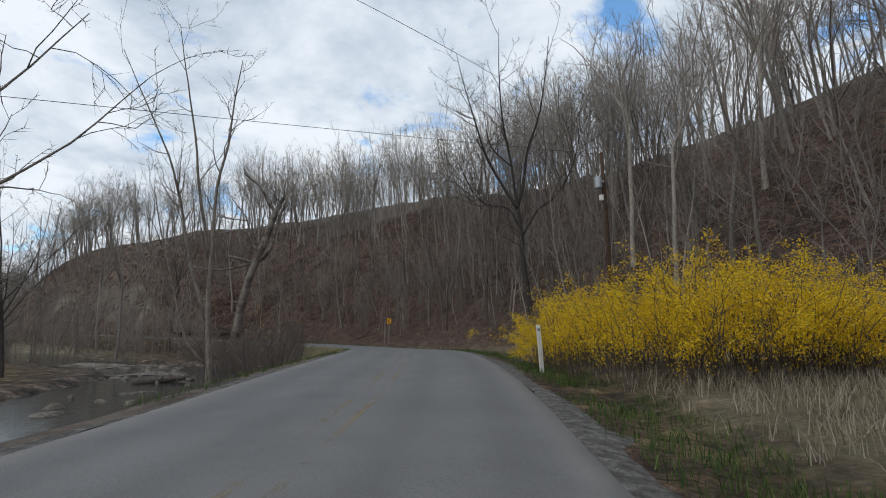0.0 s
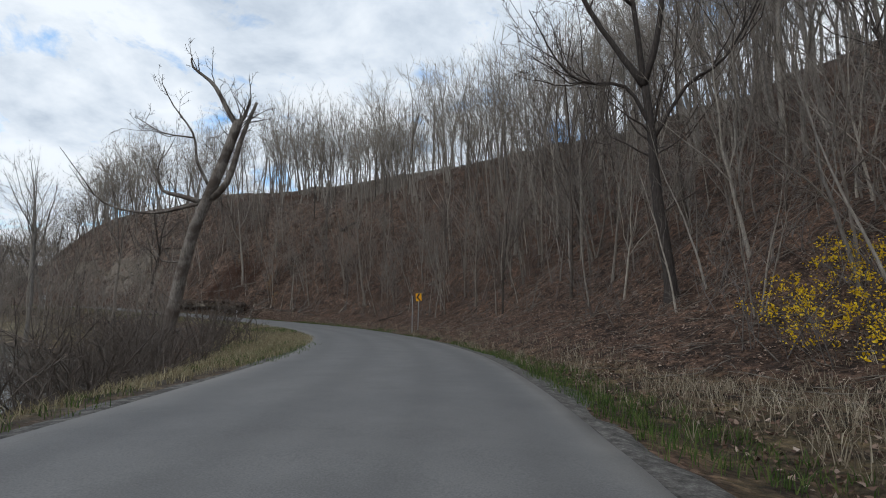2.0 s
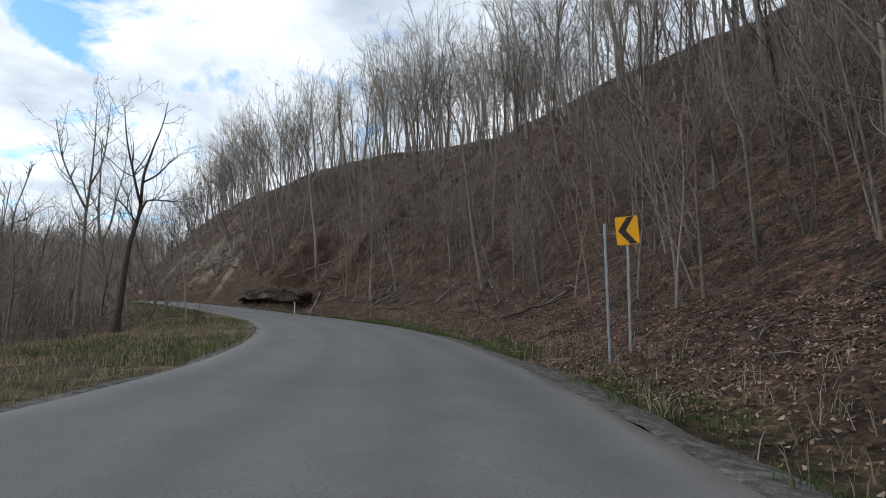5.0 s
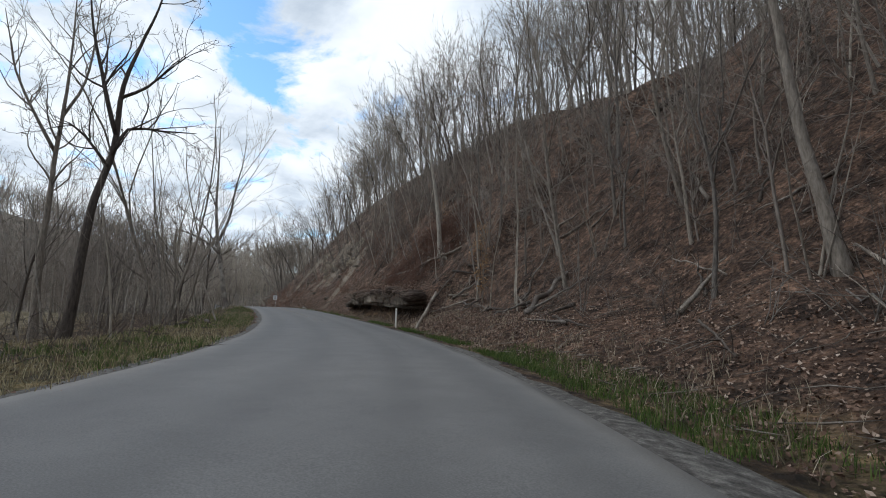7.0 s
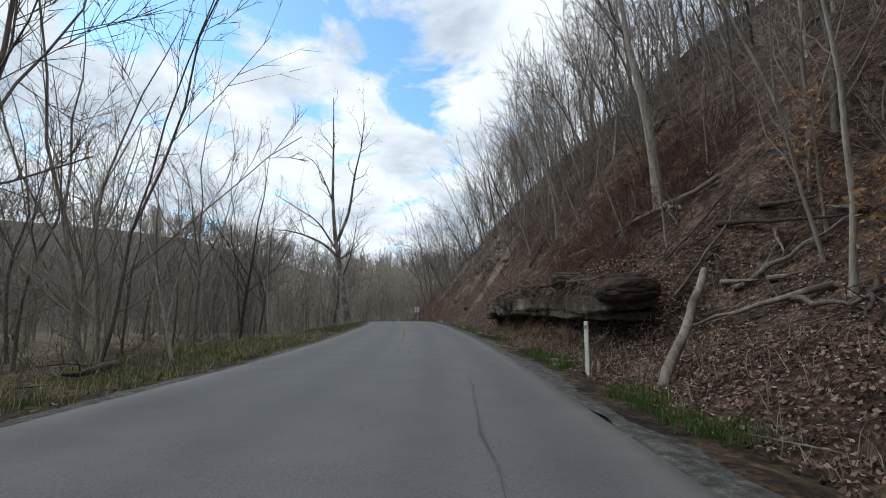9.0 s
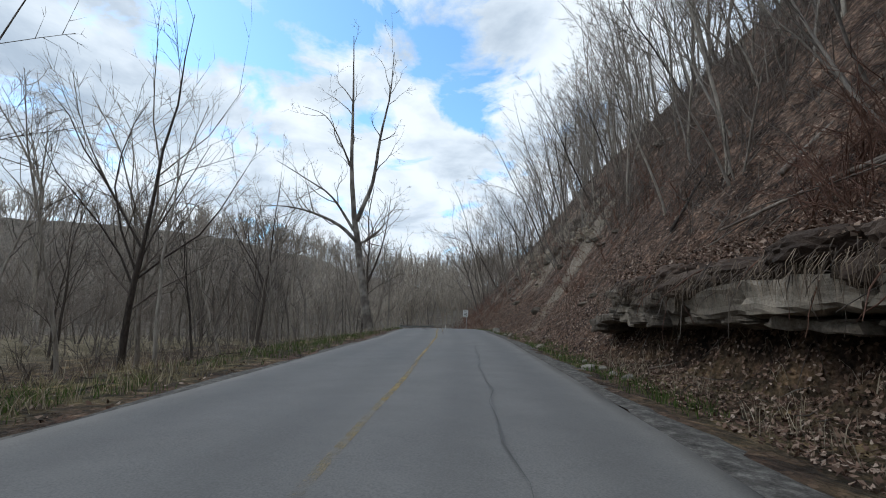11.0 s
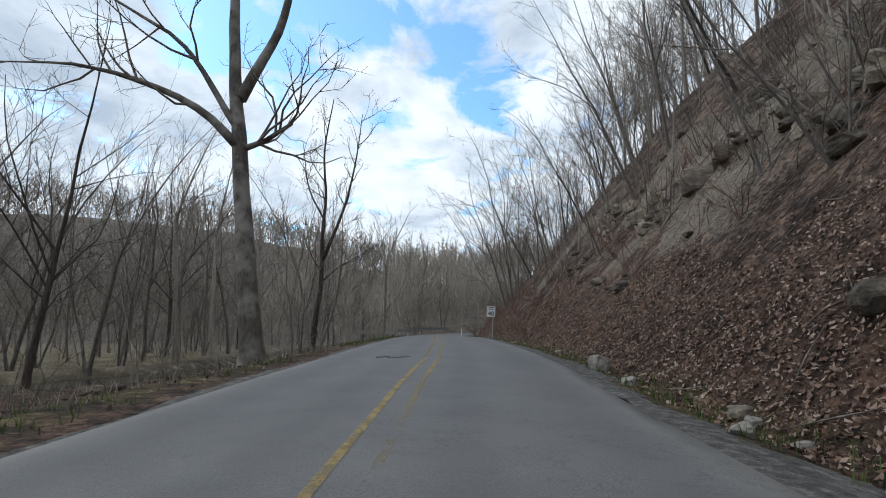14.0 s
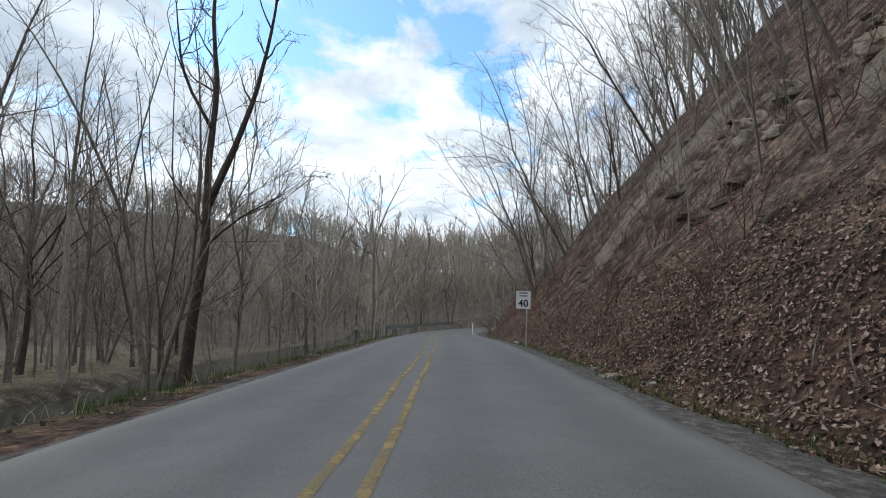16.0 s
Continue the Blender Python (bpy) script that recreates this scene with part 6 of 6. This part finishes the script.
for k in range(8):
    p = at_road(137.0 + 1.05 * k + srng.normal(0, 0.3), 8.2 + 0.42 * k + srng.normal(0, 0.3))
    stone("rock", "flat weathered outcrop slab high in the cut slope", p[0], p[1], srng.uniform(0.8, 1.4), 0.8, srng.uniform(0.35, 0.6), M_OUTCROP, 280 + k, 0.7, srng.uniform(-20, 40), "high outcrop")
for k in range(34):
    u = k / 33
    p = at_road(133.5 + 29 * u + srng.normal(0, 0.35), 8.4 + 2.2 * u + 0.5 * math.sin(9 * u) + srng.normal(0, 0.35))
    sz = srng.uniform(0.25, 0.6)
    ob = tagged(new("rock", block_mesh("rock", 340 + k, sz * srng.uniform(1.2, 2.4), sz * 1.3, sz, (M_ROCK, M_SLAB, M_SLAB)[k % 3], 0.1)), "pale tan rock standing out of the slipped clay", "rock", "rocks in the clay slope")
    ob.matrix_world = pose(p[0], p[1], ground_z(p[0], p[1]) - sz * 0.18, srng.normal(0, 10), srng.normal(0, 10), 18 + srng.normal(0, 20))
for k in range(26):
    x, y = scatter_sd(srng, 1, 100, 170, 3.5, 4.2)[0]
    sz = srng.uniform(0.08, 0.2)
    stone("rock", "small stone fallen on the gravel shoulder", x, y, sz * 1.5, sz * 1.2, sz, M_ROCK_PALE if k % 3 else M_ROCK, 300 + k, 0.15, srng.uniform(0, 180), "stones on the shoulder")


# ---- fallen wood ----
def log(name, label, a, b, r0, r1, mat, seed, twigs=0, group=""):
    rng = np.random.default_rng(seed)
    a, b = np.array(a, float), np.array(b, float)
    tb = Tubes()
    n = 7
    line = np.array([a + (b - a) * i / n for i in range(n + 1)]) + np.r_[np.zeros((1, 3)), rng.normal(0, 0.05, (n - 1, 3)), np.zeros((1, 3))] * np.linalg.norm(b - a) * 0.22
    line -= a
    tb.tube(line, np.linspace(r0, r1, n + 1), 7, lump=0.08, rng=rng)
    ob = tagged(new(name, tb.mesh(name, mat)), label, "fallen wood", group)
    ob.matrix_world = pose(*a)
    for k in range(twigs):
        q, w = along_line(line, rng.uniform(0.3, 0.95))
        ln = np.linalg.norm(b - a) * rng.uniform(0.15, 0.35)
        tw = Tubes()
        tw.tube(branch_line(rng, q, side_way(rng, w, rng.uniform(0.5, 1.0)), ln, 4, 0.15, 0.02), np.linspace(max(r1 * 0.7, 0.014), 0.006, 5), 4, cap=False)
        part("twig", tw.mesh("twig", mat), ob)
    return ob


def on_slope(s, d, h=0.0):
    p = at_road(s, d)
    return (p[0], p[1], ground_z(p[0], p[1]) + h)


log("log", "dark waterlogged trunk stranded in the creek", (-12.9, 7.6, -1.4), (-10.9, 9.3, -1.22), 0.2, 0.13, M_BARK_DARK, 416, 2)
log("log", "weathered log leaning steeply against the bank", on_slope(98.7, 4.5, -0.05), tuple(at_road(99.9, 6.0, 1.95)), 0.1, 0.075, M_DEAD, 401)
log("log", "dark fallen trunk jutting from the hilltop", on_slope(99.4, 21, 0.5), on_slope(97.3, 22.2, 0.7), 0.26, 0.2, M_BARK_DARK, 402)
log("fallen_branch", "long bleached branch lying across the slope", on_slope(105, 9.6, 0.3), on_slope(112.5, 7.2, 0.55), 0.09, 0.03, M_DEAD, 403, 5)
log("fallen_branch", "grey branch hanging over the rock ledge", on_slope(106.5, 8.6, 0.5), on_slope(116.5, 6.9, 0.4), 0.08, 0.03, M_DEAD, 404, 6)
log("fallen_branch", "thin curved branch on the leafy slope", on_slope(94, 8.4, 0.2), on_slope(97, 11.6, 0.3), 0.06, 0.03, M_DEAD, 405, 2)
log("log", "old log lying down the slope", on_slope(91, 7.0, 0.1), on_slope(93.2, 10.2, 0.2), 0.13, 0.09, M_DEAD, 406)
wrng = np.random.default_rng(410)
for k in range(84):
    s, d = (wrng.uniform(72, 122) if k < 60 else wrng.uniform(98, 114)), wrng.uniform(6.5, 16 if k < 60 else 10)
    s2, d2 = s + wrng.uniform(-3.5, 3.5), d + wrng.uniform(-2.6, 2.6)
    log("fallen_branch", "fallen grey branch on the leaf-strewn slope", on_slope(s, max(d, 6.4), 0.12), on_slope(s2, max(d2, 6.2), 0.25), wrng.uniform(0.03, 0.09), 0.02, (M_DEAD, M_BARK, M_BARK_DARK)[k % 3], 420 + k, 4, "fallen branches")
for k in range(16):
    s, d = wrng.uniform(98, 150), wrng.uniform(-11, -5.5)
    log("fallen_branch", "old fallen branch in the roadside grass", on_slope(s, d, 0.1), on_slope(s + wrng.uniform(-3, 3), d + wrng.uniform(-1.2, 1.2), 0.15), wrng.uniform(0.05, 0.14), 0.03, (M_BARK_DARK, M_DEAD)[k % 2], 480 + k, 3, "branches in the grass")
q0, q1 = at_road(140.6, -1.35, 0.075), at_road(140.9, -0.55, 0.075)
log("stick", "thin dead stick lying on the asphalt", q0, q1, 0.011, 0.006, M_BARK_DARK, 499, 2)


# ---- signs and posts ----
def channel_post(h, mat=M_STEEL):
    """A U-channel steel post with its lips and a row of holes marked by small studs."""
    bm = bmesh.new()
    prof = [(-0.03, 0.0), (-0.02, 0.0), (-0.012, -0.022), (0.012, -0.022), (0.02, 0.0), (0.03, 0.0), (0.03, 0.004), (0.022, 0.004), (0.014, -0.018), (-0.014, -0.018), (-0.022, 0.004), (-0.03, 0.004)]
    rings = [[bm.verts.new((x, y, z)) for x, y in prof] for z in (0, h)]
    for i in range(len(prof)):
        j = (i + 1) % len(prof)
        bm.faces.new((rings[0][i], rings[0][j], rings[1][j], rings[1][i]))
    bm.faces.new(rings[1])
    z = 0.3
    while z < h - 0.05:
        bmesh.ops.create_cube(bm, size=0.012, matrix=Matrix.Translation((0, -0.024, z)))
        z += 0.1
    return bm_mesh("post", bm, mat)


def plate(name, w, h, mat, r=0.04, thick=0.004):
    bm = bmesh.new()
    pts = []
    for cx, cy, a0 in ((w / 2 - r, h / 2 - r, 0), (-w / 2 + r, h / 2 - r, 90), (-w / 2 + r, -h / 2 + r, 180), (w / 2 - r, -h / 2 + r, 270)):
        for k in range(5):
            a = radians(a0 + 22.5 * k)
            pts.append((cx + r * math.cos(a), cy + r * math.sin(a)))
    fr = [bm.verts.new((x, -thick, z)) for x, z in pts]
    bk = [bm.verts.new((x, 0, z)) for x, z in pts]
    bm.faces.new(fr)
    bm.faces.new(bk[::-1])
    for i in range(len(pts)):
        j = (i + 1) % len(pts)
        bm.faces.new((fr[j], fr[i], bk[i], bk[j]))
    return bm_mesh(name, bm, mat)


def flat_shape(name, pts, mat, y):
    bm = bmesh.new()
    a = [bm.verts.new((x, y, z)) for x, z in pts]
    b = [bm.verts.new((x, y + 0.002, z)) for x, z in pts]
    bm.faces.new(a)
    bm.faces.new(b[::-1])
    for i in range(len(pts)):
        j = (i + 1) % len(pts)
        bm.faces.new((a[j], a[i], b[i], b[j]))
    return bm_mesh(name, bm, mat)


def bolt_mesh():
    bm = bmesh.new()
    bmesh.ops.create_cone(bm, cap_ends=True, segments=8, radius1=0.011, radius2=0.007, depth=0.008, matrix=Matrix.Rotation(math.pi / 2, 4, "X"))
    return bm_mesh("bolt", bm, M_STEEL)


def facing(x, y, tx, ty):
    """The turn that brings a thing's front, its -y side, towards (tx, ty)."""
    return math.degrees(math.atan2(ty - y, tx - x)) + 90


def chevron_sign(x, y):
    gz0 = ground_z(x, y)
    root = thing("chevron_sign", "yellow curve sign with a black chevron on a steel post", "road sign", x, y, gz0, facing(x, y, -5.0, 20))
    part("post", channel_post(3.1 - gz0 + 0.05), root, "galvanized steel post", pose(0, 0.01, -0.3))
    panel = part("panel", plate("panel", 0.5, 0.66, M_SIGN_YELLOW), root, "yellow reflective panel", pose(0, -0.03, 2.8 - gz0, 0, -4))
    w, h = 0.5, 0.66
    part("chevron", flat_shape("chevron", [(0.04 * w, 0.48 * h), (0.34 * w, 0.48 * h), (-0.06 * w, 0.0), (0.4 * w, -0.48 * h), (0.08 * w, -0.48 * h), (-0.4 * w, 0.0)], M_BLACK, -0.0075), panel, "black chevron pointing aside")
    for z in (0.24, -0.24):
        part("bolt", bolt_mesh(), panel, "", pose(0.0, -0.011, z))


chevron_sign(-8.55, 43.85)
x, y = -8.86, 43.25
spare = thing("steel_post", "bare galvanized steel post beside the curve sign", "post", x, y, ground_z(x, y), facing(x, y, -5.0, 20))
part("post", channel_post(3.1 - ground_z(x, y)), spare, "", pose(0, 0, -0.2, 0, -1, 0))


def text_mesh(body, size, mat):
    cu = bpy.data.curves.new("digits", "FONT")
    cu.body, cu.size, cu.extrude, cu.align_x, cu.align_y, cu.offset = body, size, 0.001, "CENTER", "CENTER", 0.008
    ob = bpy.data.objects.new("digits", cu)
    scene.collection.objects.link(ob)
    me = bpy.data.meshes.new_from_object(ob.evaluated_get(bpy.context.evaluated_depsgraph_get()))
    bpy.data.objects.remove(ob)
    me.materials.clear()
    me.materials.append(mat)
    return me


def speed_sign(x, y, zc):
    g = ground_z(x, y)
    root = thing("speed_limit_sign", "white speed limit sign reading 40 on a thin steel post", "road sign", x, y, g, facing(x, y, -70, 70.5))
    part("post", channel_post(zc - g + 0.4), root, "galvanized steel post", pose(0, 0.01, -0.3, 0, 3, 0))
    panel = part("panel", plate("panel", 0.61, 0.76, M_SIGN_WHITE), root, "white reflective panel", pose(-0.03, -0.035, zc - g, 0, 3, 0))
    part("digits", text_mesh("40", 0.42, M_BLACK), panel, "black digits", pose(0, -0.008, -0.16, 90, 0, 0))
    for z, w in ((0.29, 0.4), (0.17, 0.34)):
        part("bar", bm_mesh("bar", box_bm(w, 0.002, 0.065), M_GREYBAR), panel, "", pose(0, -0.007, z))


speed_sign(-104.8, 84.0, 2.72)


def marker_post(x, y, h, w, tilt, label):
    root = thing("marker_post", label, "post", x, y, ground_z(x, y), facing(x, y, x + 6, y - 12))
    bm = box_bm(w, 0.05, h + 0.3, (0, 0, (h - 0.3) / 2), 0.008)
    part("shaft", bm_mesh("shaft", bm, M_WHITE), root, "", pose(0, 0, 0, 0, tilt, 0))
    part("reflector", bm_mesh("reflector", box_bm(w * 0.7, 0.004, 0.07, (0, -0.029, h - 0.12)), M_GREYBAR), root, "faded reflector strip", pose(0, 0, 0, 0, tilt, 0))


marker_post(9.0, -4.4, 1.22, 0.11, -4, "leaning white roadside marker post in the grass")
marker_post(-42.85, 65.2, 1.1, 0.085, 0, "white roadside marker post on the grassy verge")
marker_post(-127.5, 88.6, 1.05, 0.1, 0, "white roadside marker post inside the bend")


# ---- utility pole and wires ----
def utility_pole():
    x, y = 13.7, 15.3
    g = ground_z(x, y)
    root = thing("utility_pole", "weathered wooden utility pole with a transformer on the hillside", "utility pole", x, y, g)
    rng = np.random.default_rng(501)
    tb = Tubes()
    tb.tube([(0, 0, -0.5), (0, 0, 4), (-0.05, 0.1, 8), (-0.1, 0.2, 11.6 - g + 1.4)], [0.16, 0.145, 0.13, 0.11], 12, lump=0.03, rng=rng)
    part("shaft", tb.mesh("shaft", M_POLE), root, "brown creosoted timber shaft")
    can = bmesh.new()
    bmesh.ops.create_cone(can, cap_ends=True, segments=18, radius1=0.24, radius2=0.24, depth=0.75)
    bmesh.ops.bevel(can, geom=[e for e in can.edges if e.calc_face_angle(0) > 1], offset=0.03, segments=2, affect="EDGES")
    c = part("transformer", bm_mesh("transformer", can, M_STEEL), root, "grey transformer can", pose(-0.42, -0.15, 10.9 - g))
    for k in (-0.1, 0.1):
        b = Tubes()
        b.tube([(k, 0, 0.37), (k, 0, 0.5), (k, 0, 0.6)], [0.045, 0.03, 0.02], 8)
        part("bushing", b.mesh("bushing", M_WHITE), c)
    part("bracket", bm_mesh("bracket", box_bm(0.3, 0.08, 0.1, (-0.2, -0.05, 0), 0.01), M_STEEL), root, "", pose(0, 0, 11.0 - g))
    part("meter_box", bm_mesh("meter_box", box_bm(0.26, 0.2, 0.36, (0, 0, 0), 0.02), M_WHITE), root, "small white box", pose(-0.28, -0.12, 9.9 - g))
    return np.array([x - 0.1, y + 0.2, 12.6])


M_POLE = bark("creosoted_timber", (0.03, 0.018, 0.013), (0.1, 0.06, 0.042))
tip_of_pole = utility_pole()


def wire(a, b, sag, label):
    a, b = np.array(a, float), np.array(b, float)
    u = np.linspace(0, 1, 15)[:, None]
    line = a + (b - a) * u - np.array([0, 0, sag]) * 4 * u * (1 - u)
    tb = Tubes()
    tb.tube(line - a, [0.012] * 15, 4)
    ob = tagged(new("overhead_wire", tb.mesh("overhead_wire", M_WIRE)), label, "cable", "overhead wires")
    ob.matrix_world = pose(*a)


wire(tip_of_pole + (0, 0, 0.9), (-3.6, -14.5, 10.5), -1.0, "black overhead wire crossing the road from the pole")
wire(tip_of_pole + (0, 0, 0.3), (-22.9, -19.5, 6.2), 0.1, "thin black overhead wire crossing the creek")


# ---- guard rail at the bend ----
def guard_rail():
    p = at_road(186, -4.0)
    root = thing("guard_rail", "galvanized guard rail along the outside of the bend", "guard rail", p[0], p[1], ground_z(p[0], p[1]))
    inv = root.matrix_world.inverted()
    bm = bmesh.new()
    prof = [(0.0, 0.78), (0.05, 0.72), (0.0, 0.66), (0.0, 0.6), (0.05, 0.54), (0.0, 0.48)]
    rings = []
    for s in np.arange(184, 246, 2.0):
        rings.append([bm.verts.new(inv @ Vector(at_road(s, -4.0 + dd, h + 0.05))) for dd, h in prof])
    for a, b in zip(rings, rings[1:]):
        for i in range(len(prof) - 1):
            bm.faces.new((a[i], a[i + 1], b[i + 1], b[i]))
    bmesh.ops.solidify(bm, geom=bm.faces[:], thickness=0.01)
    part("rail", bm_mesh("rail", bm, M_STEEL, True), root)
    me = bm_mesh("post", box_bm(0.12, 0.15, 1.3, (0, 0, 0.15), 0.01), M_STEEL)
    for s in np.arange(185, 246, 4.0):
        q = at_road(s, -4.18)
        part("post", me, root, "", inv @ pose(*q))


guard_rail()
